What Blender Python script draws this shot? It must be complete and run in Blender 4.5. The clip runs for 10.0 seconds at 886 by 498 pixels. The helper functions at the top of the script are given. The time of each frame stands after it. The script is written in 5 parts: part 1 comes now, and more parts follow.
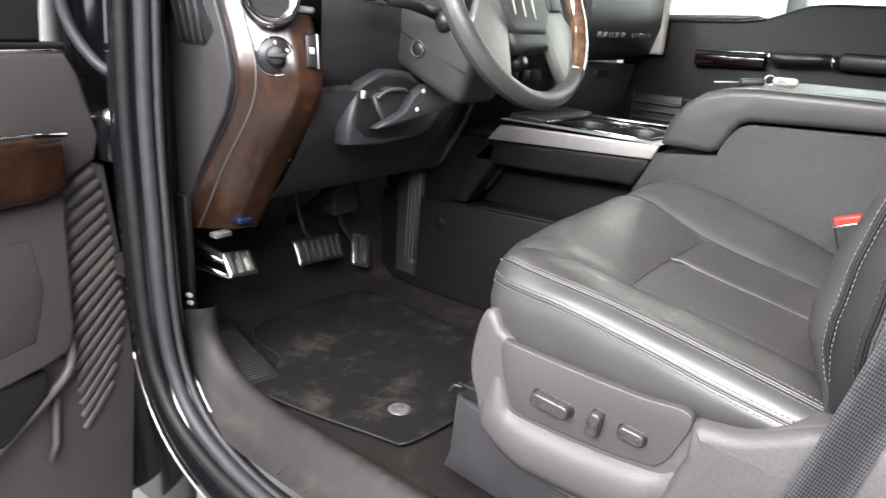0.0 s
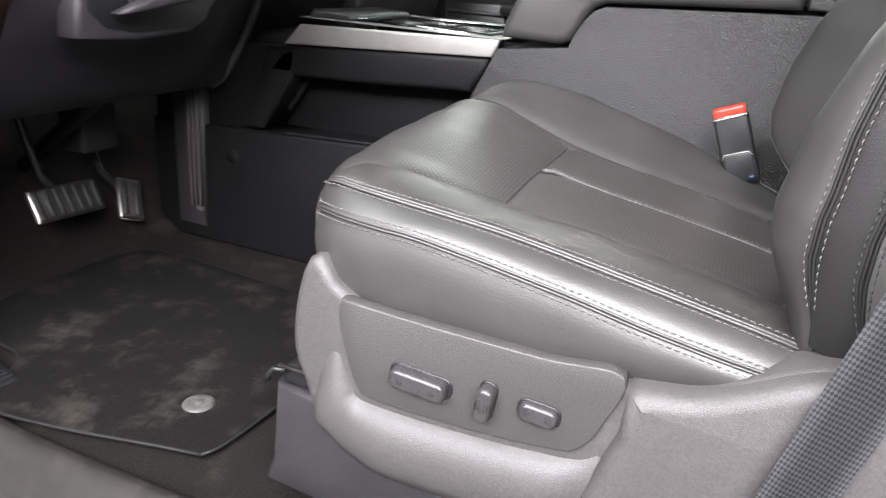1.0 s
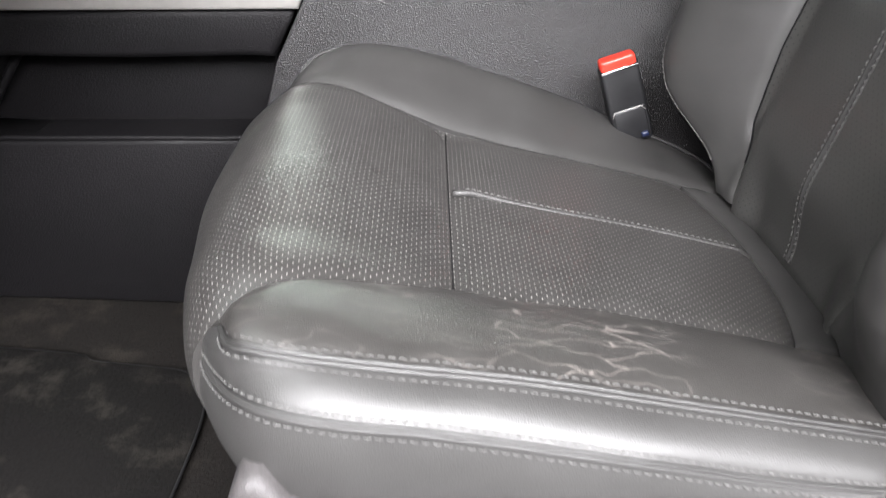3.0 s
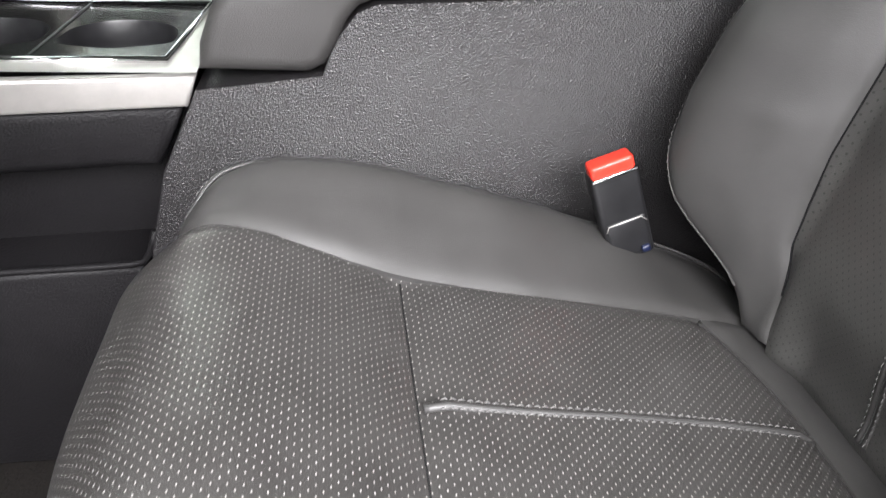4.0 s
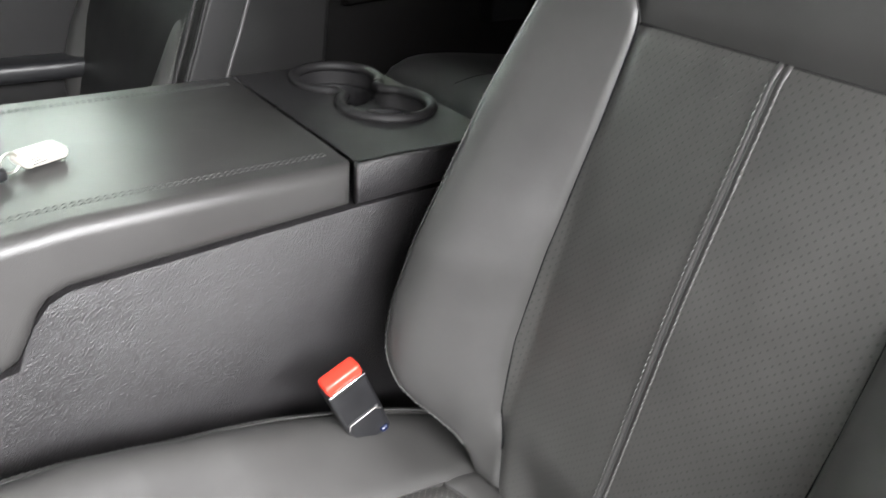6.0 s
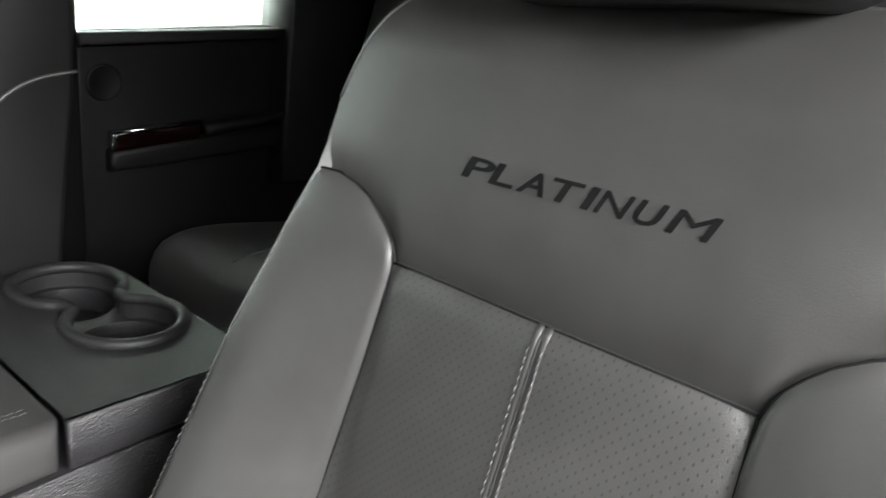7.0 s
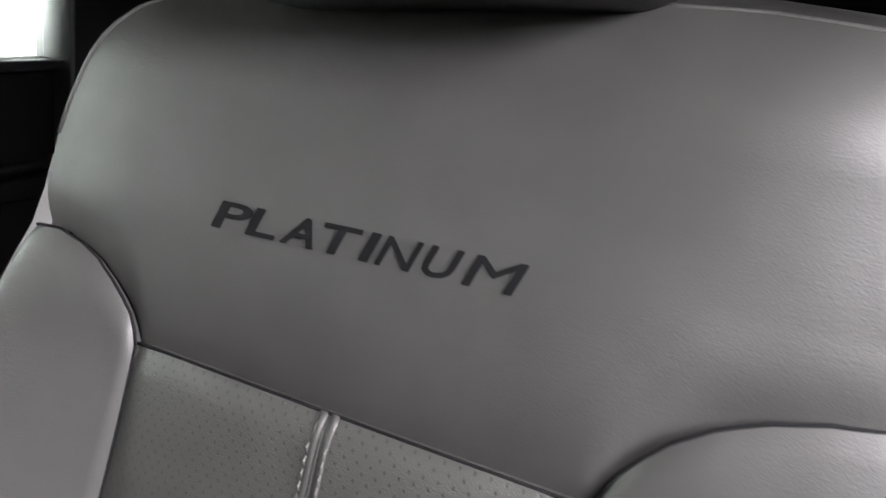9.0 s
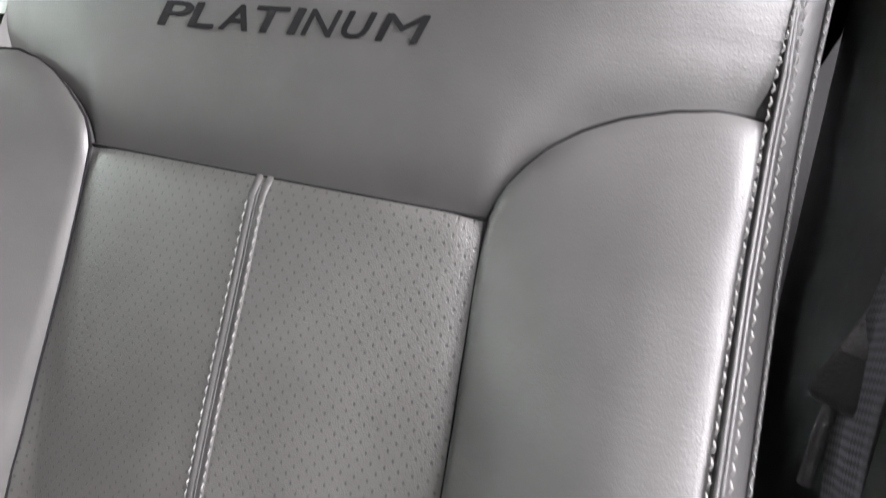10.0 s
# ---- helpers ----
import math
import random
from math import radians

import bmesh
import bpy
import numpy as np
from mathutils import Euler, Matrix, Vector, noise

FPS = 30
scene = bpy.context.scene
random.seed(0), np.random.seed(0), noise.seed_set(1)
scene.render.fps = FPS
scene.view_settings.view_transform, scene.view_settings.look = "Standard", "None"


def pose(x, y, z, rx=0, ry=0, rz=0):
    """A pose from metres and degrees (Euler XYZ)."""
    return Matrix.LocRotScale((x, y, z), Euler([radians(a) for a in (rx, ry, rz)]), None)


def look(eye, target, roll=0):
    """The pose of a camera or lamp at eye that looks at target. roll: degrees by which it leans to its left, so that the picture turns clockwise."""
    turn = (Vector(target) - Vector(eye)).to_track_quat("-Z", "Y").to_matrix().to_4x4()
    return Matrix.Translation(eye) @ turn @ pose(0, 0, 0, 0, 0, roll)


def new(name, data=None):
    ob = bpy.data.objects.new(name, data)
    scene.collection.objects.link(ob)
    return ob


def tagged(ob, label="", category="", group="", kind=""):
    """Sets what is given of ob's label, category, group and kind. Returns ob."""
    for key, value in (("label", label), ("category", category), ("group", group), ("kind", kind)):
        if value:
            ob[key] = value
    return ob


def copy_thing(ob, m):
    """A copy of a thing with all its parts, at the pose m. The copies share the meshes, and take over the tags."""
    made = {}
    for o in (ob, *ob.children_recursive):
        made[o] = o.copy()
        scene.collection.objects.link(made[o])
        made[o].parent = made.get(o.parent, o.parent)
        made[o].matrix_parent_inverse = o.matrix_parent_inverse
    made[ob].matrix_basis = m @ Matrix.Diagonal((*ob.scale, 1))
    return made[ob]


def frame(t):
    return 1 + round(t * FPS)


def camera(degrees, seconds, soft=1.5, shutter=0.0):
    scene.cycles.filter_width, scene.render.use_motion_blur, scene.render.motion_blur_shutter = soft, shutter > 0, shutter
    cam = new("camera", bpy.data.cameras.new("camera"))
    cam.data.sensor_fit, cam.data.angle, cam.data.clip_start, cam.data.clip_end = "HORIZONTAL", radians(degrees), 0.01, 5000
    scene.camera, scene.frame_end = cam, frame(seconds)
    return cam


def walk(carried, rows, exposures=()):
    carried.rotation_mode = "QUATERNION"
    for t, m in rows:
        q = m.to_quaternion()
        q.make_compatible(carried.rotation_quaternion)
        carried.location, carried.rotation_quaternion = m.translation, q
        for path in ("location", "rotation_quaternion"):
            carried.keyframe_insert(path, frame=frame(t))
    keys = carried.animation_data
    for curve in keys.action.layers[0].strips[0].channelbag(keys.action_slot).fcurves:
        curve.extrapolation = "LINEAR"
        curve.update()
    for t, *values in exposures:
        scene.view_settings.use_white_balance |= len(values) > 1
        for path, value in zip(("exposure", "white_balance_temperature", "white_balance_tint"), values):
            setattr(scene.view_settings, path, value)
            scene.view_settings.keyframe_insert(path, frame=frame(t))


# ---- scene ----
cam = camera(64.0, 10.0, soft=1.2, shutter=0.3)
PATH = [
    (0, (0.67, -0.609, 0.707), (-0.504, 0.881, 0.073), 3.7),
    (0.5, (0.587, -0.517, 0.647), (-0.361, 1.115, -0.012), 4.1),
    (1, (0.503, -0.387, 0.584), (-0.177, 1.344, -0.153), 4.6),
    (1.5, (0.449, -0.331, 0.58), (0.004, 1.45, -0.213), 4.7),
    (2, (0.385, -0.288, 0.572), (0.157, 1.505, -0.285), 4.6),
    (2.2, (0.355, -0.277, 0.573), (0.21, 1.51, -0.312), 4.6),
    (3.3, (0.252, -0.067, 0.68), (0.398, 1.63, -0.368), 3.3),
    (3.5, (0.247, 0.0, 0.684), (0.437, 1.692, -0.365), 3.5),
    (4, (0.252, 0.096, 0.692), (0.537, 1.78, -0.349), 3.4),
    (4.5, (0.245, 0.155, 0.73), (0.689, 1.786, -0.341), 3.9),
    (5, (0.24, 0.166, 0.762), (0.896, 1.721, -0.312), 4.4),
    (5.2, (0.234, 0.171, 0.777), (0.994, 1.675, -0.3), 5.0),
    (6.3, (0.226, 0.187, 0.922), (1.475, 1.461, 0.017), 6.9),
    (6.5, (0.247, 0.218, 0.926), (1.615, 1.44, 0.129), 8.6),
    (7, (0.343, 0.238, 0.955), (1.869, 1.366, 0.324), 8.0),
    (7.5, (0.416, 0.267, 0.952), (2.051, 1.281, 0.406), 7.9),
    (8, (0.442, 0.292, 0.958), (2.138, 1.211, 0.43), 7.4),
    (8.5, (0.453, 0.3, 0.954), (2.19, 1.155, 0.449), 7.2),
    (9, (0.445, 0.255, 0.947), (2.214, 1.048, 0.453), 7.1),
    (9.5, (0.421, 0.216, 0.903), (2.214, 0.96, 0.421), 6.7),
    (10, (0.392, 0.187, 0.843), (2.198, 0.907, 0.374), 6.6),
]
walk(cam, [(r[0], look(*r[1:])) for r in PATH], exposures=((0, 0.42, 6500, 10), (0.6, 0.42, 6500, 10), (1.4, 0.3, 6500, 10), (2.2, 0.3, 6500, 10), (3.5, 0.5, 6500, 10), (4.1, 0.55, 6500, 10), (5.0, 0.75, 6500, 9), (6.3, 1.05, 6500, 7), (7.0, 1.05, 6500, 6), (8.0, 1.1, 6500, 9), (9.2, 1.18, 6500, 13), (9.6, 1.28, 6500, 13), (10.0, 1.65, 6500, 13)))

# ---- world and light: an indoor workshop with unseen lamps under its ceiling ----
world = bpy.data.worlds.new("world")
scene.world = world
world.use_nodes = True
world.node_tree.nodes["Background"].inputs[0].default_value = (0.9, 0.95, 1.0, 1)
world.node_tree.nodes["Background"].inputs[1].default_value = 0.11


def area_lamp(name, eye, target, sx, sy, watts, colour):
    d = bpy.data.lights.new(name, "AREA")
    d.shape, d.size, d.size_y, d.energy, d.color = "RECTANGLE", sx, sy, watts, colour
    o = new(name, d)
    o.matrix_world = look(eye, target)
    return o


WHITE = (0.985, 0.97, 1.0)
LAMPS = (((0.60, -2.10, 2.45), (0.40, 0.1, 0.2), 4.6, 2.0, 980, WHITE),
         ((0.20, -0.92, 2.52), (0.32, -0.1, 0.2), 2.2, 0.22, 100, WHITE),
         ((-1.05, 0.75, 2.5), (-0.55, 0.72, 0.6), 0.8, 1.7, 18, (0.93, 1.0, 0.96)),
         ((-3.6, 0.8, 2.5), (-4.6, 0.8, 0.6), 2.4, 0.4, 220, WHITE),
         ((0.9, 3.6, 2.5), (0.9, 4.9, 1.0), 3.4, 0.4, 750, (0.92, 1.0, 0.95)))
for lamp in LAMPS:
    area_lamp("unseen_lamp", *lamp)

# ---- materials ----


def material(name, colour, rough=0.5, metal=0.0, spread=0.15, scale=40.0, bump=0.0, grain=0.0, grain_scale=900.0, coat=0.0, stain=0.0, stain_scale=6.0, stain_colour=None, coords="Object", spec=0.5, grain_depth=0.0006, crease=0.0):
    """A surface with tone variation at two scales, a fine relief and optional stains."""
    m = bpy.data.materials.new(name)
    m.use_nodes = True
    t = m.node_tree
    b = t.nodes["Principled BSDF"]
    tc = t.nodes.new("ShaderNodeTexCoord")
    src = tc.outputs[coords]

    def noise_tex(sc, detail=4.0, rough_=0.6):
        n = t.nodes.new("ShaderNodeTexNoise")
        n.inputs["Scale"].default_value, n.inputs["Detail"].default_value, n.inputs["Roughness"].default_value = sc, detail, rough_
        t.links.new(src, n.inputs["Vector"])
        return n

    n1 = noise_tex(scale)
    ramp = t.nodes.new("ShaderNodeValToRGB")
    lo = [max(0.0, c * (1 - spread)) for c in colour]
    hi = [min(1.0, c * (1 + spread)) for c in colour]
    ramp.color_ramp.elements[0].color, ramp.color_ramp.elements[1].color = (*lo, 1), (*hi, 1)
    ramp.color_ramp.elements[0].position, ramp.color_ramp.elements[1].position = 0.3, 0.7
    t.links.new(n1.outputs["Fac"], ramp.inputs["Fac"])
    out = ramp.outputs["Color"]
    if stain > 0:
        n2 = noise_tex(stain_scale, 6.0, 0.7)
        r2 = t.nodes.new("ShaderNodeValToRGB")
        r2.color_ramp.elements[0].position, r2.color_ramp.elements[1].position = 0.52, 0.72
        t.links.new(n2.outputs["Fac"], r2.inputs["Fac"])
        k = t.nodes.new("ShaderNodeMath")
        k.operation = "MULTIPLY"
        k.inputs[1].default_value = stain
        t.links.new(r2.outputs["Color"], k.inputs[0])
        mix = t.nodes.new("ShaderNodeMix")
        mix.data_type = "RGBA"
        t.links.new(k.outputs[0], mix.inputs["Factor"])
        t.links.new(out, mix.inputs["A"])
        mix.inputs["B"].default_value = (*(stain_colour or [c * 1.8 for c in colour]), 1)
        out = mix.outputs["Result"]
    t.links.new(out, b.inputs["Base Color"])
    rr = t.nodes.new("ShaderNodeMapRange")
    rr.inputs["To Min"].default_value, rr.inputs["To Max"].default_value = max(0.02, rough - 0.07), min(1.0, rough + 0.07)
    t.links.new(n1.outputs["Fac"], rr.inputs["Value"])
    t.links.new(rr.outputs["Result"], b.inputs["Roughness"])
    b.inputs["Metallic"].default_value = metal
    b.inputs["Coat Weight"].default_value = coat
    b.inputs["Coat Roughness"].default_value = 0.06
    b.inputs["Specular IOR Level"].default_value = spec
    normal = None
    if grain > 0:
        v = t.nodes.new("ShaderNodeTexVoronoi")
        v.inputs["Scale"].default_value = grain_scale
        t.links.new(src, v.inputs["Vector"])
        bp = t.nodes.new("ShaderNodeBump")
        bp.inputs["Strength"].default_value, bp.inputs["Distance"].default_value = grain, grain_depth
        t.links.new(v.outputs["Distance"], bp.inputs["Height"])
        normal = bp.outputs["Normal"]
    if bump > 0:
        n3 = noise_tex(scale * 0.6, 5.0)
        bp2 = t.nodes.new("ShaderNodeBump")
        bp2.inputs["Strength"].default_value, bp2.inputs["Distance"].default_value = bump, 0.002
        t.links.new(n3.outputs["Fac"], bp2.inputs["Height"])
        if normal:
            t.links.new(normal, bp2.inputs["Normal"])
        normal = bp2.outputs["Normal"]
    if crease > 0:
        mp = t.nodes.new("ShaderNodeMapping")
        mp.inputs["Rotation"].default_value = (0.5, 0.25, 0.35)
        mp.inputs["Scale"].default_value = (110, 130, 520)
        t.links.new(src, mp.inputs["Vector"])
        n4 = t.nodes.new("ShaderNodeTexNoise")
        n4.inputs["Scale"].default_value, n4.inputs["Detail"].default_value, n4.inputs["Roughness"].default_value, n4.inputs["Distortion"].default_value = 1.0, 2.0, 0.5, 0.6
        t.links.new(mp.outputs["Vector"], n4.inputs["Vector"])
        where = noise_tex(7.0, 2.0)
        span = t.nodes.new("ShaderNodeMapRange")
        span.inputs["From Min"].default_value, span.inputs["From Max"].default_value, span.inputs["To Min"].default_value = 0.40, 0.62, 0.15
        t.links.new(where.outputs["Fac"], span.inputs["Value"])
        amount = t.nodes.new("ShaderNodeMath")
        amount.operation = "MULTIPLY"
        amount.inputs[1].default_value = crease
        t.links.new(span.outputs["Result"], amount.inputs[0])
        bp3 = t.nodes.new("ShaderNodeBump")
        bp3.inputs["Distance"].default_value = 0.0009
        t.links.new(amount.outputs[0], bp3.inputs["Strength"])
        t.links.new(n4.outputs["Fac"], bp3.inputs["Height"])
        if normal:
            t.links.new(normal, bp3.inputs["Normal"])
        normal = bp3.outputs["Normal"]
    if normal:
        t.links.new(normal, b.inputs["Normal"])
    return m


def perforated(name, colour, dot_colour, pitch, radius, rough, stretch=1.0, depth=0.35, across=1.0):
    """Leather with staggered rows of small punched holes; the holes follow the patch's own metre grid."""
    m = material(name, colour, rough, spread=0.12, scale=25, bump=0.12, grain=0.25, grain_scale=1100, spec=0.75)
    t = m.node_tree
    b = t.nodes["Principled BSDF"]
    uv = t.nodes.new("ShaderNodeUVMap")
    sep = t.nodes.new("ShaderNodeSeparateXYZ")
    t.links.new(uv.outputs["UV"], sep.inputs[0])

    def mth(op, a, c=None):
        n = t.nodes.new("ShaderNodeMath")
        n.operation = op
        for k, s in enumerate((a, c)):
            if s is None:
                continue
            if isinstance(s, (int, float)):
                n.inputs[k].default_value = s
            else:
                t.links.new(s, n.inputs[k])
        return n.outputs[0]

    u = mth("DIVIDE", sep.outputs["X"], pitch)
    v = mth("DIVIDE", sep.outputs["Y"], pitch * 1.73)
    row = mth("FLOOR", u)
    odd = mth("MULTIPLY", mth("MODULO", mth("ABSOLUTE", row), 2.0), 0.5)
    du = mth("MULTIPLY", mth("SUBTRACT", mth("FRACT", u), 0.5), 1.0 / stretch)
    dv = mth("MULTIPLY", mth("SUBTRACT", mth("FRACT", mth("ADD", v, odd)), 0.5), 1.73 / across)
    dist = mth("SQRT", mth("ADD", mth("MULTIPLY", du, du), mth("MULTIPLY", dv, dv)))
    hole = t.nodes.new("ShaderNodeMapRange")
    hole.inputs["From Min"].default_value, hole.inputs["From Max"].default_value = radius * 1.25, radius * 0.75
    t.links.new(dist, hole.inputs["Value"])
    old = b.inputs["Base Color"].links[0].from_socket
    mix = t.nodes.new("ShaderNodeMix")
    mix.data_type = "RGBA"
    t.links.new(hole.outputs["Result"], mix.inputs["Factor"])
    t.links.new(old, mix.inputs["A"])
    mix.inputs["B"].default_value = (*dot_colour, 1)
    t.links.new(mix.outputs["Result"], b.inputs["Base Color"])
    bp = t.nodes.new("ShaderNodeBump")
    bp.inputs["Strength"].default_value, bp.inputs["Distance"].default_value = depth, 0.001
    bp.invert = True
    t.links.new(hole.outputs["Result"], bp.inputs["Height"])
    t.links.new(b.inputs["Normal"].links[0].from_socket, bp.inputs["Normal"])
    t.links.new(bp.outputs["Normal"], b.inputs["Normal"])
    return m


def wood_material(name):
    m = material(name, (0.10, 0.035, 0.012), 0.34, coat=0.25)
    t = m.node_tree
    b = t.nodes["Principled BSDF"]
    tc = t.nodes.new("ShaderNodeTexCoord")
    mp = t.nodes.new("ShaderNodeMapping")
    mp.inputs["Scale"].default_value = (9, 9, 4)
    t.links.new(tc.outputs["Object"], mp.inputs["Vector"])
    n = t.nodes.new("ShaderNodeTexNoise")
    n.inputs["Scale"].default_value, n.inputs["Detail"].default_value, n.inputs["Roughness"].default_value, n.inputs["Distortion"].default_value = 2.6, 8, 0.68, 1.2
    t.links.new(mp.outputs["Vector"], n.inputs["Vector"])
    r = t.nodes.new("ShaderNodeValToRGB")
    r.color_ramp.elements[0].position, r.color_ramp.elements[0].color = 0.33, (0.010, 0.0042, 0.0024, 1)
    r.color_ramp.elements[1].position, r.color_ramp.elements[1].color = 0.72, (0.058, 0.0235, 0.0105, 1)
    e = r.color_ramp.elements.new(0.52)
    e.color = (0.024, 0.0098, 0.0050, 1)
    t.links.new(n.outputs["Fac"], r.inputs["Fac"])
    t.links.new(r.outputs["Color"], b.inputs["Base Color"])
    return m


def worn_leather(name, colour, rough):
    """Leather with fine pale crease cracks inside wear patches."""
    m = material(name, colour, rough, spread=0.14, scale=18, bump=0.18, grain=0.3, grain_scale=1000, spec=0.8)
    t = m.node_tree
    b = t.nodes["Principled BSDF"]
    tc = t.nodes.new("ShaderNodeTexCoord")
    warp = t.nodes.new("ShaderNodeTexNoise")
    warp.inputs["Scale"].default_value = 25
    t.links.new(tc.outputs["Object"], warp.inputs["Vector"])
    add = t.nodes.new("ShaderNodeVectorMath")
    add.operation = "MULTIPLY_ADD"
    t.links.new(warp.outputs["Color"], add.inputs[0])
    add.inputs[1].default_value = (0.03, 0.03, 0.03)
    t.links.new(tc.outputs["Object"], add.inputs[2])
    mp = t.nodes.new("ShaderNodeMapping")
    mp.inputs["Rotation"].default_value = (0, 0, 0.6)
    mp.inputs["Scale"].default_value = (18, 85, 40)
    t.links.new(add.outputs[0], mp.inputs["Vector"])
    v = t.nodes.new("ShaderNodeTexVoronoi")
    v.feature = "DISTANCE_TO_EDGE"
    v.inputs["Scale"].default_value = 1.0
    t.links.new(mp.outputs["Vector"], v.inputs["Vector"])
    line = t.nodes.new("ShaderNodeMapRange")
    line.inputs["From Min"].default_value, line.inputs["From Max"].default_value = 0.03, 0.004
    t.links.new(v.outputs["Distance"], line.inputs["Value"])
    area = t.nodes.new("ShaderNodeTexNoise")
    area.inputs["Scale"].default_value, area.inputs["Detail"].default_value = 9, 3
    t.links.new(tc.outputs["Object"], area.inputs["Vector"])
    am = t.nodes.new("ShaderNodeMapRange")
    am.inputs["From Min"].default_value, am.inputs["From Max"].default_value, am.inputs["To Max"].default_value = 0.42, 0.62, 0.5
    t.links.new(area.outputs["Fac"], am.inputs["Value"])
    mul = t.nodes.new("ShaderNodeMath")
    mul.operation = "MULTIPLY"
    t.links.new(line.outputs["Result"], mul.inputs[0])
    t.links.new(am.outputs["Result"], mul.inputs[1])
    old = b.inputs["Base Color"].links[0].from_socket
    mix = t.nodes.new("ShaderNodeMix")
    mix.data_type = "RGBA"
    t.links.new(mul.outputs[0], mix.inputs["Factor"])
    t.links.new(old, mix.inputs["A"])
    mix.inputs["B"].default_value = (0.30, 0.27, 0.25, 1)
    t.links.new(mix.outputs["Result"], b.inputs["Base Color"])
    return m


def webbing_material(name):
    m = material(name, (0.045, 0.048, 0.055), 0.75)
    t = m.node_tree
    b = t.nodes["Principled BSDF"]
    uv = t.nodes.new("ShaderNodeUVMap")
    w = t.nodes.new("ShaderNodeTexChecker")
    w.inputs["Scale"].default_value = 520
    w.inputs["Color1"].default_value, w.inputs["Color2"].default_value = (0.055, 0.057, 0.063, 1), (0.012, 0.0125, 0.014, 1)
    mp = t.nodes.new("ShaderNodeMapping")
    mp.inputs["Rotation"].default_value = (0, 0, 0.7)
    t.links.new(uv.outputs["UV"], mp.inputs["Vector"])
    t.links.new(mp.outputs["Vector"], w.inputs["Vector"])
    t.links.new(w.outputs["Color"], b.inputs["Base Color"])
    bp = t.nodes.new("ShaderNodeBump")
    bp.inputs["Strength"].default_value, bp.inputs["Distance"].default_value = 0.5, 0.0008
    t.links.new(w.outputs["Fac"], bp.inputs["Height"])
    t.links.new(bp.outputs["Normal"], b.inputs["Normal"])
    return m


def glowing(name, colour, strength):
    m = bpy.data.materials.new(name)
    m.use_nodes = True
    b = m.node_tree.nodes["Principled BSDF"]
    b.inputs["Base Color"].default_value = (*colour, 1)
    b.inputs["Emission Color"].default_value = (*colour, 1)
    b.inputs["Emission Strength"].default_value = strength
    return m


def glass_material(name):
    m = bpy.data.materials.new(name)
    m.use_nodes = True
    b = m.node_tree.nodes["Principled BSDF"]
    b.inputs["Base Color"].default_value = (0.93, 0.97, 0.95, 1)
    b.inputs["Roughness"].default_value = 0.0
    b.inputs["Transmission Weight"].default_value = 1.0
    b.inputs["IOR"].default_value = 1.03
    return m


LEATHER = material("grey_leather", (0.033, 0.032, 0.031), 0.45, spec=0.54, spread=0.12, scale=14, bump=0.05, grain=0.11, grain_scale=1100, crease=0.12, stain=0.14, stain_scale=10, stain_colour=(0.062, 0.060, 0.059))
LID = material("armrest_vinyl", (0.036, 0.0348, 0.0338), 0.40, spread=0.10, scale=14, bump=0.08, grain=0.30, grain_scale=900)
KNOB = material("switch_plastic", (0.032, 0.030, 0.031), 0.28, spread=0.12, scale=60, bump=0.05)
LEATHER_WORN = worn_leather("worn_leather", (0.036, 0.0343, 0.0326), 0.31)
LEATHER_SIDE = material("side_leather", (0.036, 0.035, 0.034), 0.46, spec=0.85, spread=0.12, scale=14, bump=0.10, grain=0.22, grain_scale=900, crease=0.2)
PERF = perforated("perforated_leather", (0.031, 0.0296, 0.0283), (0.245, 0.237, 0.226), 0.0041, 0.113, 0.32, 0.95, 0.25, 2.0)
PERF_BACK = perforated("perforated_back_leather", (0.037, 0.0360, 0.0342), (0.006, 0.006, 0.006), 0.0043, 0.15, 0.40, 1.5, 0.22)
THREAD = material("thread", (0.09, 0.088, 0.085), 0.7, spread=0.2, scale=300)
THREAD_MID = material("grey_thread", (0.062, 0.060, 0.058), 0.7, spread=0.2, scale=300)
THREAD_DARK = material("dark_thread", (0.03, 0.03, 0.03), 0.7, spread=0.2, scale=300)
SHADED_LEATHER = material("shaded_trim_leather", (0.013, 0.0126, 0.0126), 0.48, spec=0.28, spread=0.12, scale=14, bump=0.08, grain=0.2, grain_scale=900)
SILL = material("dusty_sill_plastic", (0.0135, 0.0117, 0.0108), 0.58, spread=0.25, scale=60, grain=0.5, grain_scale=900, stain=0.8, stain_scale=14, stain_colour=(0.036, 0.030, 0.026), spec=0.35)
SHIELD_PANEL = material("grained_panel_plastic", (0.046, 0.0432, 0.0434), 0.46, spread=0.30, scale=520, grain=0.55, grain_scale=700)
PLASTIC = material("grey_plastic", (0.058, 0.0540, 0.0543), 0.48, spread=0.22, scale=420, grain=0.45, grain_scale=1000, stain=0.12, stain_scale=9, stain_colour=(0.11, 0.098, 0.09))
DOOR_TRIM = material("door_trim_plastic", (0.074, 0.0655, 0.0640), 0.5, spread=0.2, scale=420, grain=0.45, grain_scale=1000, stain=0.12, stain_scale=9, stain_colour=(0.09, 0.08, 0.075))
PLASTIC_DARK = material("charcoal_plastic", (0.020, 0.019, 0.021), 0.50, spread=0.12, scale=40, grain=0.5, grain_scale=700)
DASH = material("dash_plastic", (0.022, 0.0204, 0.0217), 0.5, spread=0.10, scale=30, grain=0.5, grain_scale=800)
DASH_DARK = material("lower_dash_plastic", (0.024, 0.022, 0.025), 0.5, spread=0.12, scale=30, grain=0.5, grain_scale=800)
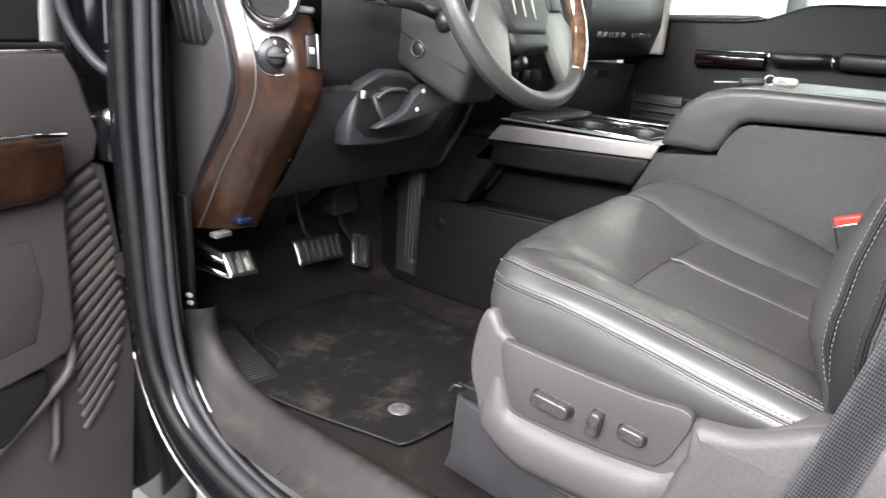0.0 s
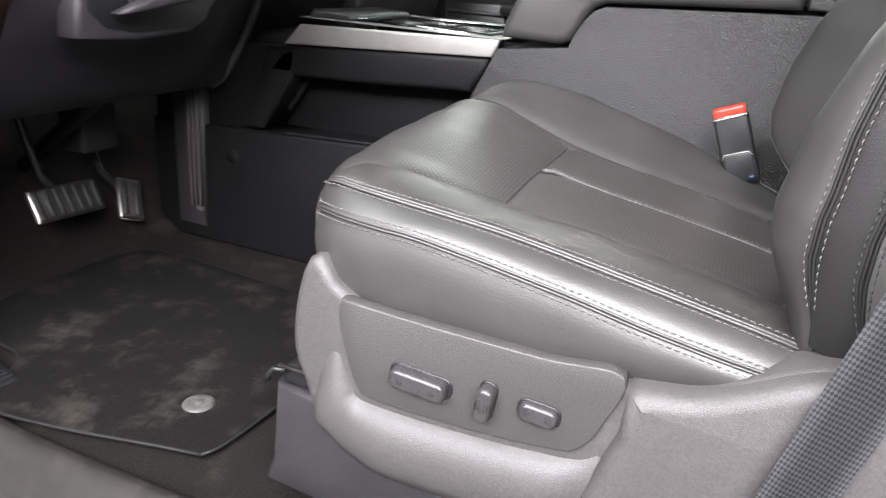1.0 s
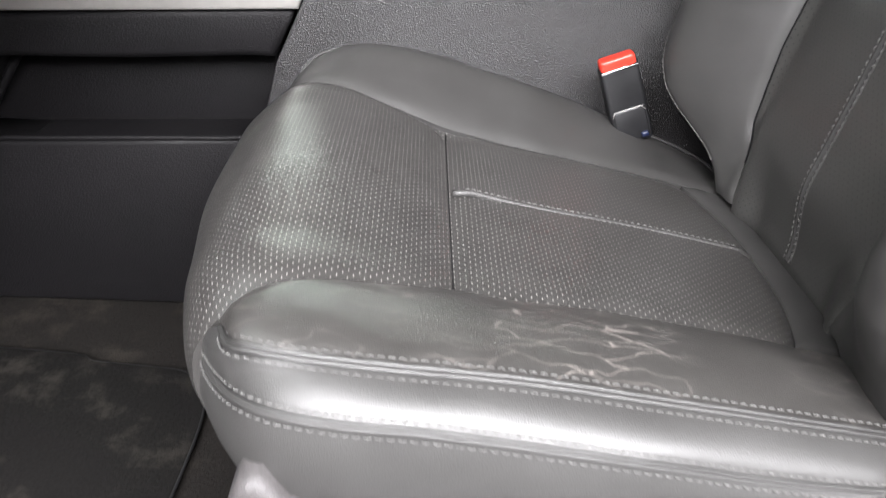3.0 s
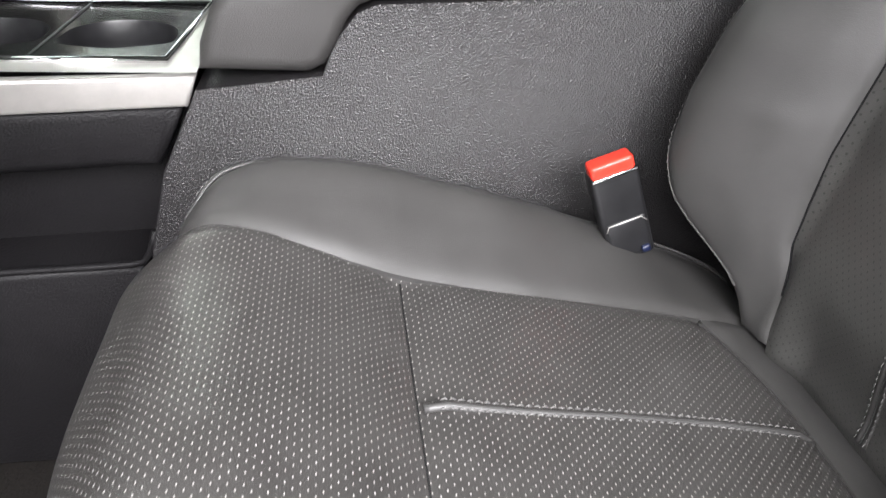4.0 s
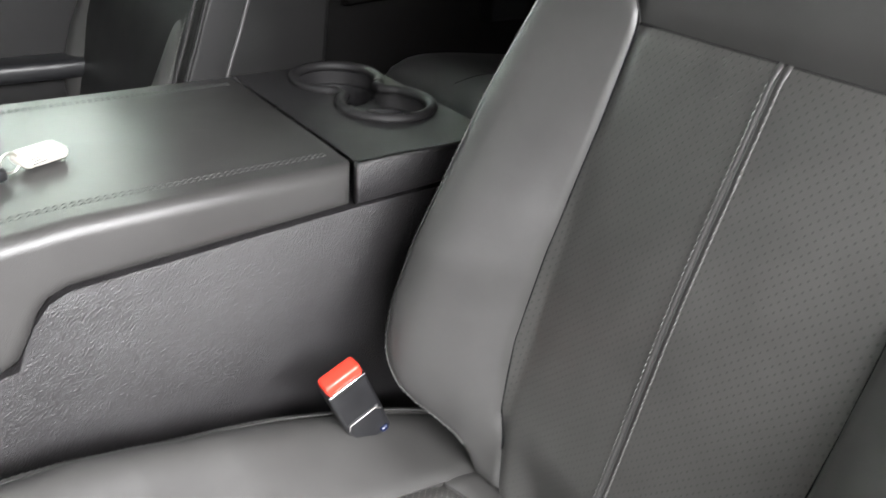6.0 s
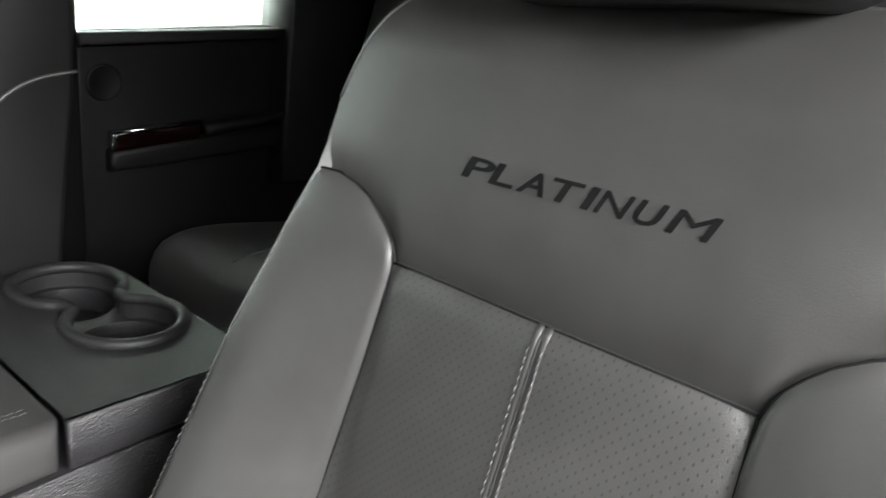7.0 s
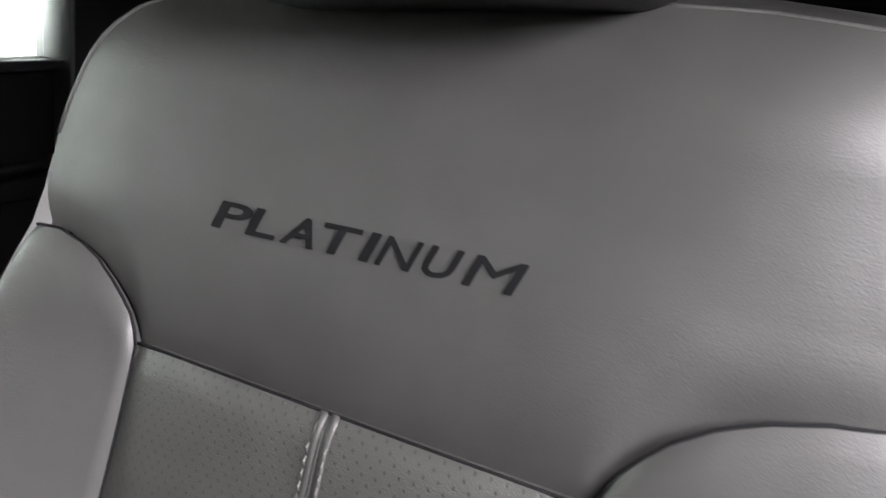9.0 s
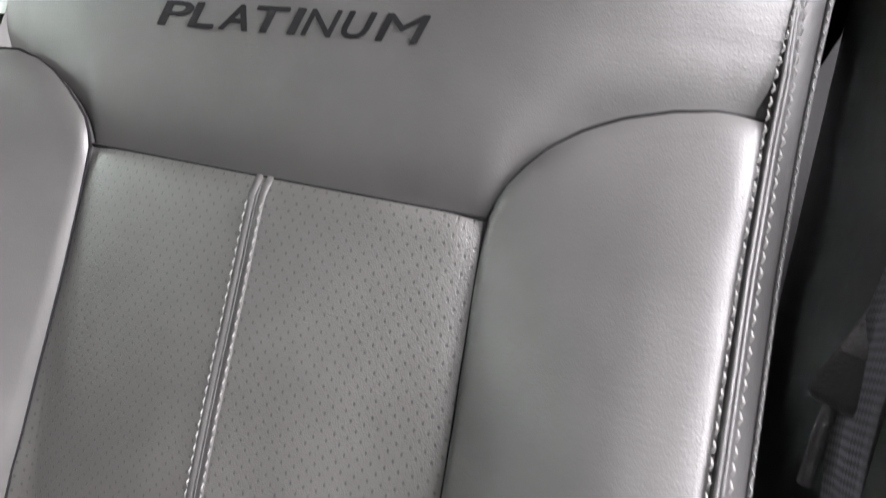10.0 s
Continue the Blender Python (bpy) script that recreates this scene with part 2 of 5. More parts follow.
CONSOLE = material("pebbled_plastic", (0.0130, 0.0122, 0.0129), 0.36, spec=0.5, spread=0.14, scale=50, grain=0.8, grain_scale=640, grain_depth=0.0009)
CONSOLE_SHADE = material("shaded_console_plastic", (0.0056, 0.0052, 0.0058), 0.55, spec=0.2, spread=0.12, scale=50, grain=0.7, grain_scale=430)
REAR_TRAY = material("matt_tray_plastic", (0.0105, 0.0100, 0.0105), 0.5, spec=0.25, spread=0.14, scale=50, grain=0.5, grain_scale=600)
TRAY = material("cup_tray_plastic", (0.013, 0.0128, 0.013), 0.16, spread=0.1, scale=60, bump=0.05)
SPOKE = material("satin_grey_spoke", (0.20, 0.195, 0.185), 0.42, metal=0.5, spread=0.08, scale=80)
SHADED_WOOD = material("shaded_door_wood", (0.0042, 0.0011, 0.0009), 0.14, coat=0.8, spread=0.4, scale=30)
SHADED_TRIM = material("shaded_cabin_trim", (0.0050, 0.0047, 0.0047), 0.5, spec=0.25, spread=0.15, scale=40, grain=0.4, grain_scale=700)
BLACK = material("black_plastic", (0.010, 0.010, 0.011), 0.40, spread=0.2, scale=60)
PAINT = material("black_paint", (0.004, 0.004, 0.005), 0.10, coat=0.6, spread=0.2, scale=30)
RUBBER = material("seal_rubber", (0.020, 0.021, 0.023), 0.58, spread=0.2, scale=60, bump=0.2, grain=0.4, grain_scale=500)
TRIM_RUBBER = material("edge_rubber", (0.009, 0.009, 0.0095), 0.6, spread=0.2, scale=60, grain=0.4, grain_scale=500, spec=0.3)
CARPET = material("carpet", (0.0105, 0.0093, 0.0084), 0.95, spread=0.6, scale=420, bump=1.0, grain=0.8, grain_scale=1500, stain=0.8, stain_scale=9, stain_colour=(0.034, 0.029, 0.024), spec=0.1)
MAT = material("floor_mat_fabric", (0.0065, 0.006, 0.0057), 0.95, spread=0.5, scale=300, bump=0.8, grain=0.8, grain_scale=1300, stain=0.8, stain_scale=11, stain_colour=(0.038, 0.034, 0.029), spec=0.1)
WOOD = wood_material("burl_wood")
CHROME = material("chrome", (0.75, 0.75, 0.76), 0.10, metal=1.0, spread=0.05)
SATIN = material("satin_silver", (0.42, 0.405, 0.385), 0.38, metal=0.6, spread=0.06, scale=80)
STEEL = material("pedal_steel", (0.42, 0.40, 0.36), 0.32, metal=1.0, spread=0.25, scale=60, bump=0.3)
RED = material("red_plastic", (0.62, 0.035, 0.02), 0.35, spread=0.08)
BLUE = material("blue_plastic", (0.006, 0.010, 0.035), 0.4, spread=0.1)
CLOUDY = material("cloudy_plastic", (0.065, 0.063, 0.06), 0.5, spread=0.35, scale=60, stain=0.6, stain_scale=60, stain_colour=(0.14, 0.135, 0.13))
PALE = material("pale_plastic", (0.45, 0.43, 0.39), 0.4, spread=0.1)
HEADLINER = material("headliner_cloth", (0.17, 0.165, 0.155), 0.95, spread=0.1, scale=200, bump=0.3)
WHITEWALL = material("white_wall", (0.80, 0.82, 0.80), 0.6, spread=0.05, scale=3, stain=0.15, stain_scale=2, stain_colour=(0.6, 0.62, 0.6))
GREYWALL = material("grey_wall", (0.27, 0.27, 0.27), 0.7, spread=0.08, scale=3)
CONCRETE = material("concrete_floor", (0.17, 0.166, 0.162), 0.5, spread=0.2, scale=5, bump=0.2, stain=0.3, stain_scale=1.5, stain_colour=(0.2, 0.19, 0.18))
DEEP_SHADE_LEATHER = material("deep_shade_leather", (0.007, 0.0068, 0.0068), 0.45, spec=0.3, spread=0.12, scale=14, bump=0.08, grain=0.2, grain_scale=900)
LETTER = material("debossed_letters", (0.005, 0.005, 0.0055), 0.8, spread=0.2, scale=200, spec=0.12)
WEB = webbing_material("belt_webbing")
GLASS = glass_material("window_glass")
RADIO = glowing("lit_display", (0.35, 0.55, 0.65), 0.5)

# ---- mesh helpers ----
YC = 0.422


def part(name, bm, mat, parent=None, label="", smooth=True):
    me = bpy.data.meshes.new(name)
    bm.normal_update()
    bm.to_mesh(me)
    bm.free()
    me.materials.append(mat)
    if smooth:
        me.shade_smooth()
    o = new(name, me)
    if parent is not None:
        o.parent = parent
    if label:
        tagged(o, label)
    return o


def thing(name, label, category, group="", kind=""):
    return tagged(new(name), label, category, group, kind)


def interp(x, xs, ys):
    return float(np.interp(x, xs, ys))


def smooth01(t):
    t = min(1.0, max(0.0, t))
    return t * t * (3 - 2 * t)


def spline(pts, n):
    """n points along a Catmull-Rom curve through pts, evenly spaced."""
    p = np.array(pts, float)
    ext = np.vstack([2 * p[0] - p[1], p, 2 * p[-1] - p[-2]])
    fine = []
    for k in range(1, len(ext) - 2):
        a, b, c, d = ext[k - 1], ext[k], ext[k + 1], ext[k + 2]
        for t in np.linspace(0, 1, 24, endpoint=False):
            fine.append(0.5 * (2 * b + (c - a) * t + (2 * a - 5 * b + 4 * c - d) * t * t + (3 * b - a - 3 * c + d) * t ** 3))
    fine.append(ext[-2])
    fine = np.array(fine)
    s = np.concatenate([[0], np.cumsum(np.linalg.norm(np.diff(fine, axis=0), axis=1))])
    q = np.linspace(0, s[-1], n)
    return np.stack([np.interp(q, s, fine[:, k]) for k in range(p.shape[1])], axis=1)


def grid(points, uv=None, closed_u=False, flip=False):
    """A bmesh from a 2D array of points [i][j]."""
    bm = bmesh.new()
    P = np.asarray(points, float)
    nu, nv = P.shape[:2]
    vs = [[bm.verts.new(P[i, j]) for j in range(nv)] for i in range(nu)]
    lay = bm.loops.layers.uv.new("UVMap") if uv is not None else None
    for i in range(nu if closed_u else nu - 1):
        i2 = (i + 1) % nu
        for j in range(nv - 1):
            quad = [(i, j), (i2, j), (i2, j + 1), (i, j + 1)]
            if flip:
                quad.reverse()
            try:
                f = bm.faces.new([vs[a][b] for a, b in quad])
            except ValueError:
                continue
            if lay:
                for lp, (a, b) in zip(f.loops, quad):
                    lp[lay].uv = uv[a][b]
    return bm


def crisp_rim(bm, nu, nv):
    """Keeps the turned-in rim of a panel from bending the shading of its face."""
    bm.verts.ensure_lookup_table()
    where = {v: divmod(k, nv) for k, v in enumerate(bm.verts)}
    for e in bm.edges:
        (i1, j1), (i2, j2) = where[e.verts[0]], where[e.verts[1]]
        on = lambda i, j: (i in (1, nu - 2) and 1 <= j <= nv - 2) or (j in (1, nv - 2) and 1 <= i <= nu - 2)
        if on(i1, j1) and on(i2, j2):
            e.smooth = False


def rbox(a, b, r=0.004, seg=2, m=None):
    bm = bmesh.new()
    bmesh.ops.create_cube(bm, size=1)
    for v in bm.verts:
        v.co = Vector([a[k] + (v.co[k] + 0.5) * (b[k] - a[k]) for k in range(3)])
    if r > 0:
        bmesh.ops.bevel(bm, geom=bm.edges[:], offset=r, segments=seg, profile=0.5, affect="EDGES")
    if m is not None:
        bmesh.ops.transform(bm, matrix=m, verts=bm.verts)
    return bm


def tube(pts, r, n=8, caps=True):
    pts = [Vector(p) for p in pts]
    bm = bmesh.new()
    rings = []
    up = Vector((0, 0, 1))
    for k, p in enumerate(pts):
        d = (pts[min(k + 1, len(pts) - 1)] - pts[max(k - 1, 0)]).normalized()
        if abs(d.dot(up)) > 0.95:
            up = Vector((1, 0.2, 0)).normalized()
        s = d.cross(up).normalized()
        w = s.cross(d).normalized()
        up = w
        rr = r[k] if hasattr(r, "__len__") else r
        rings.append([bm.verts.new(p + (s * math.cos(q) + w * math.sin(q)) * rr) for q in [2 * math.pi * i / n for i in range(n)]])
    for a, b in zip(rings, rings[1:]):
        for i in range(n):
            bm.faces.new((a[i], a[(i + 1) % n], b[(i + 1) % n], b[i]))
    if caps:
        bm.faces.new(list(reversed(rings[0])))
        bm.faces.new(rings[-1])
    return bm


def prism(outline, axis, lo, hi, r=0.003, seg=2):
    """A closed outline in the two other axes, pulled along axis from lo to hi, with bevelled rims."""
    other = [k for k in range(3) if k != axis]
    bm = bmesh.new()
    ring = []
    for side in (lo, hi):
        vs = []
        for p in outline:
            c = [0, 0, 0]
            c[other[0]], c[other[1]], c[axis] = p[0], p[1], side
            vs.append(bm.verts.new(c))
        ring.append(vs)
    n = len(outline)
    caps = [bm.faces.new(ring[0]), bm.faces.new(list(reversed(ring[1])))]
    for i in range(n):
        bm.faces.new((ring[0][i], ring[1][i], ring[1][(i + 1) % n], ring[0][(i + 1) % n]))
    bmesh.ops.recalc_face_normals(bm, faces=bm.faces)
    if r > 0:
        rim = [e for f in caps for e in f.edges]
        bmesh.ops.bevel(bm, geom=rim, offset=r, segments=seg, profile=0.5, affect="EDGES")
    return bm


def join(*bms):
    out = bmesh.new()
    for b in bms:
        me = bpy.data.meshes.new("tmp")
        b.to_mesh(me)
        b.free()
        out.from_mesh(me)
        bpy.data.meshes.remove(me)
    return out


def moved(bm, m):
    bmesh.ops.transform(bm, matrix=m, verts=bm.verts)
    return bm


def lathe(profile, n=24, m=None):
    bm = bmesh.new()
    rings = []
    for r, z in profile:
        rings.append([bm.verts.new((r * math.cos(2 * math.pi * i / n), r * math.sin(2 * math.pi * i / n), z)) for i in range(n)])
    for a, b in zip(rings, rings[1:]):
        for i in range(n):
            bm.faces.new((a[i], a[(i + 1) % n], b[(i + 1) % n], b[i]))
    bmesh.ops.remove_doubles(bm, verts=bm.verts, dist=1e-6)
    bmesh.ops.recalc_face_normals(bm, faces=bm.faces)
    if m is not None:
        bmesh.ops.transform(bm, matrix=m, verts=bm.verts)
    return bm


def stitches(curve, normals, length=0.0042, gap=0.0016, r=0.0006, lift=0.0006, slant=0.0):
    """A row of short raised stitches along a curve."""
    c = np.asarray(curve, float)
    nn = np.asarray(normals, float)
    s = np.concatenate([[0], np.cumsum(np.linalg.norm(np.diff(c, axis=0), axis=1))])
    at = lambda q: np.array([np.interp(q, s, c[:, k]) for k in range(3)])
    nat = lambda q: np.array([np.interp(q, s, nn[:, k]) for k in range(3)])
    verts, faces = [], []
    q = 0.0
    while q + length < s[-1]:
        a, b, n = at(q), at(q + length), nat(q + length / 2)
        d = b - a
        d /= np.linalg.norm(d) + 1e-9
        side = np.cross(n, d)
        side /= np.linalg.norm(side) + 1e-9
        mid = (a + b) / 2 + n * (lift + r * 0.6)
        a, b = a + n * lift * 0.1 + side * slant, b + n * lift * 0.1 - side * slant
        k = len(verts)
        for p, w in ((a, 0.6), (mid, 1.0), (b, 0.6)):
            for e, g in ((1, 0), (0, 1), (-1, 0), (0, -0.6)):
                verts.append(p + side * e * r * w + n * g * r * w)
        for h in (0, 4):
            for i in range(4):
                faces.append((k + h + i, k + h + (i + 1) % 4, k + h + 4 + (i + 1) % 4, k + h + 4 + i))
        faces += [(k + 3, k + 2, k + 1, k), (k + 8, k + 9, k + 10, k + 11)]
        q += length + gap
    me = bpy.data.meshes.new("stitching")
    me.from_pydata([tuple(v) for v in verts], [], faces)
    return me


def stitch_part(curve, normals, parent, mat=None, **kw):
    me = stitches(curve, normals, **kw)
    me.materials.append(mat or THREAD)
    o = new("stitching", me)
    o.parent = parent
    return o


def patch(name, S, where, nu, nv, mat, parent, label="", dip=0.005, wide=0.009, tuck=0.012, edges=(1, 1, 1, 1), flip=False, puff=0.0, run=1.0, wrinkle=0.0):
    """A sewn leather panel: where(a, b) gives its place on the surface S; its rim dips into the seams."""
    A, B = np.linspace(0, 1, nu), np.linspace(0, 1, nv)
    base, nor = np.zeros((nu, nv, 3)), np.zeros((nu, nv, 3))
    e = 1e-3
    par = np.zeros((nu, nv, 2))
    for i, a in enumerate(A):
        for j, b in enumerate(B):
            u, y = where(a, b)
            par[i, j] = u, y
            p = np.array(S(u, y))
            du, dy = np.array(S(u + e, y)) - np.array(S(u - e, y)), np.array(S(u, y + e)) - np.array(S(u, y - e))
            n = np.cross(du, dy)
            base[i, j], nor[i, j] = p, n / (np.linalg.norm(n) + 1e-12)
    if flip:
        nor = -nor
    lu = np.concatenate([np.zeros((1, nv)), np.cumsum(np.linalg.norm(np.diff(base, axis=0), axis=2), axis=0)])
    lv = np.concatenate([np.zeros((nu, 1)), np.cumsum(np.linalg.norm(np.diff(base, axis=1), axis=2), axis=1)], axis=1)
    off = np.zeros((nu, nv))
    for k, d in enumerate((lu, lu[-1:] - lu, lv, lv[:, -1:] - lv)):
        if edges[k]:
            off += edges[k] * dip * np.exp(-(d / (wide * edges[k])) ** (1.05 if edges[k] > 1 else 1.3))
    off = np.minimum(off, dip * max(1.3, max(edges)))
    hump = puff * np.outer(np.sin(np.pi * A) ** 0.7, np.sin(np.pi * B) ** 0.7)
    if wrinkle:
        for i in range(nu):
            for j in range(nv):
                hump[i, j] += wrinkle * (noise.noise(Vector(base[i, j]) * 14) + 0.5 * noise.noise(Vector(base[i, j]) * 37))
    P = base + nor * (hump - off)[..., None]
    full = np.zeros((nu + 2, nv + 2, 3))
    full[1:-1, 1:-1] = P
    inner = P - nor * tuck
    full[0, 1:-1], full[-1, 1:-1], full[1:-1, 0], full[1:-1, -1] = inner[0], inner[-1], inner[:, 0], inner[:, -1]
    full[0, 0], full[0, -1], full[-1, 0], full[-1, -1] = inner[0, 0], inner[0, -1], inner[-1, 0], inner[-1, -1]
    uv = np.zeros((nu + 2, nv + 2, 2))
    pu, pv = np.pad(par[..., 0] * run, 1, mode="edge"), np.pad(par[..., 1], 1, mode="edge")
    for i in range(nu + 2):
        for j in range(nv + 2):
            uv[i, j] = (pu[i, j] + 1, pv[i, j] + 1)
    bm = grid(full, uv, flip=flip)
    lay = bm.loops.layers.uv.active
    bm.verts.ensure_lookup_table()
    rim = {v for k, v in enumerate(bm.verts) if k // (nv + 2) in (0, nu + 1) or k % (nv + 2) in (0, nv + 1)}
    for f in bm.faces:
        if any(v in rim for v in f.verts):
            for lp in f.loops:
                lp[lay].uv = (0, 0)
    crisp_rim(bm, nu + 2, nv + 2)
    return part(name, bm, mat, parent, label), P, nor


def ribbon(C1, C2, nv, bulge, out, name, mat, parent, label="", dip=0.004, flip=False, tuck=0.01):
    """A panel stretched between two curves, bulging along out."""
    C1, C2 = np.asarray(C1), np.asarray(C2)
    n = len(C1)
    P = np.zeros((n, nv + 2, 3))
    for i in range(n):
        o = np.asarray(out[i])
        for j in range(nv):
            b = j / (nv - 1)
            w = bulge * math.sin(math.pi * b) ** 0.8 - dip * (math.exp(-(b * nv / 2.2) ** 2) + math.exp(-((1 - b) * nv / 2.2) ** 2)) * 0.6
            P[i, j + 1] = C1[i] * (1 - b) + C2[i] * b + o * w
        P[i, 0], P[i, -1] = P[i, 1] - o * tuck, P[i, -2] - o * tuck
    bm = grid(P, flip=flip)
    bm.verts.ensure_lookup_table()
    where = {v: k % (nv + 2) for k, v in enumerate(bm.verts)}
    for e in bm.edges:
        if where[e.verts[0]] == where[e.verts[1]] and where[e.verts[0]] in (1, nv):
            e.smooth = False
    return part(name, bm, mat, parent, label)


def welt(curve, normals, parent, r=0.0022, thread=None, mat=None):
    """A sewn double welt: two round beads side by side along a seam."""
    c, n = np.asarray(curve), np.asarray(normals)
    t = np.gradient(c, axis=0)
    side = np.cross(n, t)
    side /= np.linalg.norm(side, axis=1)[:, None] + 1e-9
    n = n / (np.linalg.norm(n, axis=1)[:, None] + 1e-9)
    ends = np.minimum(np.arange(len(c)), np.arange(len(c))[::-1])
    near = np.clip(ends / 7.0, 0.25, 1.0)[:, None]
    for s in (-1, 1):
        part("welt", tube(c + side * s * r * 1.05 * near + n * (r * 0.3 * near - 0.004 * (1 - near)), r, 6), mat or LEATHER_SIDE, parent)
    for s in (-1, 1):
        stitch_part((c + side * s * (r * 2 + 0.0032) * near + n * 0.0001)[3:-3], n[3:-3], parent, thread, length=0.0046, gap=0.0018, r=0.0007)

# ---- the driver's seat ----
seat = thing("driver_seat", "dark grey perforated leather power driver seat with worn side bolster", "car seat")

PROF = spline([(.668, .272), (.64, .296), (.60, .311), (.55, .322), (.45, .342), (.36, .358), (.30, .372), (.25, .3875), (.20, .4005), (.165, .4045), (.138, .4015), (.115, .388), (.101, .362), (.100, .325), (.112, .275)], 200)
PU = np.linspace(0, 1, 200)
LIP = int(np.argmin(PROF[:, 0])) + 1
RUN = float(np.sum(np.linalg.norm(np.diff(PROF, axis=0), axis=1)))


def prof(u):
    return interp(u, PU, PROF[:, 0]), interp(u, PU, PROF[:, 1])


def u_of_x(x):
    return float(np.interp(-x, -PROF[:LIP, 0], PU[:LIP]))


BX = [.09, .12, .14, .17, .20, .25, .30, .38, .45, .52, .57, .62, .66]
BZ = [-.004, .004, .012, .026, .035, .046, .052, .048, .038, .024, .014, .006, .0]
EZ = [-.006, -.004, .0, .007, .014, .023, .027, .026, .020, .010, .002, -.004, -.006]


def cushion(u, y):
    x, z = prof(u)
    a = abs(y)
    x -= .022 * smooth01((.395 - z) / .05) * smooth01((u - .70) / .06) * smooth01((y + .17) / .20) * smooth01((z - .275) / .06) * (1 - .5 * smooth01((y - .15) / .1))
    B, P = interp(x, BX, BZ), interp(x, BX, EZ)
    front = smooth01((.24 - x) / .12)
    if y < 0:
        B = .3 * B
    ys = [0, .11, .15, .20, .236, .258, .275, .30]
    vs = [0, .0, .004, .62 * B, B, .72 * B + .28 * P, P, P - .02]
    k = max(0, min(len(ys) - 2, int(np.searchsorted(ys, a)) - 1))
    t = (a - ys[k]) / (ys[k + 1] - ys[k])
    slope = lambda i: 0.0 if i <= 1 else ((vs[min(i + 1, 7)] - vs[max(i - 1, 0)]) / (ys[min(i + 1, 7)] - ys[max(i - 1, 0)]))
    h = ys[k + 1] - ys[k]
    m0, m1 = slope(k) * h, slope(k + 1) * h
    dz = (2 * t ** 3 - 3 * t * t + 1) * vs[k] + (t ** 3 - 2 * t * t + t) * m0 + (-2 * t ** 3 + 3 * t * t) * vs[k + 1] + (t ** 3 - t * t) * m1
    lip = interp(u, [0, .80, .94, 1], [1, 1, .3, 0])
    sx = (.026 if y < 0 else .008) * smooth01((a - .11) / .14) ** 1.3 * front
    if y < 0:
        dz -= interp(x, [.12, .17, .21, .25, .30, .40], [.020, .0165, .0165, .0155, .0095, 0]) * smooth01((a - .01) / .19)
    else:
        dz += .004 * smooth01((.17 - x) / .04) * smooth01(a / .08)
    sag = -.004 * math.exp(-((x - .42) / .1) ** 2) * math.exp(-(a / .1) ** 2)
    return x + sx, YC + y, z + dz * lip + sag


arc_x = lambda y: .600 - .030 * (abs(y) / .147) ** 2.4
U30 = u_of_x(.301)
UT = u_of_x(.1125)
IN_U = [0, u_of_x(.58), u_of_x(.45), U30, u_of_x(.26), u_of_x(.21), u_of_x(.17), u_of_x(.14), UT]
IN_Y = [.146, .146, .149, .1500, .158, .171, .185, .197, .209]
OUT_U = [0, u_of_x(.62), u_of_x(.55), u_of_x(.45), u_of_x(.33), u_of_x(.26), u_of_x(.20), u_of_x(.165), u_of_x(.14), u_of_x(.123), UT]
OUT_Y = [.246, .252, .263, .271, .273, .272, .267, .261, .251, .234, .212]
IN_YB = [.146, .146, .149, .1500, .153, .163, .173, .180, .190]
y_in = lambda u: interp(u, IN_U, IN_Y)
y_inb = lambda u: interp(u, IN_U, IN_YB)
y_out = lambda u: interp(u, OUT_U, OUT_Y)


def ins_rear(a, b):
    y = (b * 2 - 1)
    x0 = arc_x(y * .147)
    u = u_of_x(x0) + (U30 - u_of_x(x0)) * a
    return u, y * (y_in(u) if y < 0 else y_inb(u))


def ins_front(a, b):
    u = U30 + (1 - U30) * a
    if b < .5:
        w = y_in(u) if u < UT else interp(u, [UT, UT + .03, UT + .07, 1], [.209, .213, .216, .216])
    else:
        w = y_inb(u) if u < UT else interp(u, [UT, UT + .03, UT + .07, 1], [.190, .198, .205, .210])
    return u, (b * 2 - 1) * w


patch("cushion_insert", cushion, ins_rear, 60, 70, PERF, seat, "perforated dark leather cushion insert", flip=True, puff=0.003, dip=.0055, wide=.010, edges=(1, 1.7, 1, 1), run=RUN)
patch("front_insert", cushion, ins_front, 80, 80, PERF, seat, "perforated dark leather front of the cushion", flip=True, dip=.0055, wide=.011, edges=(1.7, 1, 1, 1), run=RUN)


def rear_strip(a, b):
    y = (b * 2 - 1) * .147
    u1 = u_of_x(arc_x(y))
    return u1 * a, y


patch("rear_strip", cushion, rear_strip, 14, 50, LEATHER, seat, "", flip=True, dip=.0035, wide=.006)
# the low bolster on the door side lies between the insert's seam and its own welt
EDGE = spline([(.666, .178, .308), (.64, .174, .316), (.58, .166, .335), (.50, .161, .352), (.42, .158, .367), (.377, .158, .374), (.335, .158, .380), (.295, .158, .384), (.25, .158, .388), (.205, .160, .3915), (.175, .165, .3935), (.158, .173, .3935), (.146, .187, .390), (.136, .203, .385), (.134, .213, .383)], 160)
EQ = np.linspace(0, 1, 160)


def edge_low(u):
    x = cushion(u, -y_in(u))[0]
    k = float(np.interp(-x, -EDGE[:, 0], EQ))
    return np.array([interp(k, EQ, EDGE[:, c]) for c in range(3)]) + np.array((.012, -.003, -.006)) * smooth01((.185 - x) / .05)


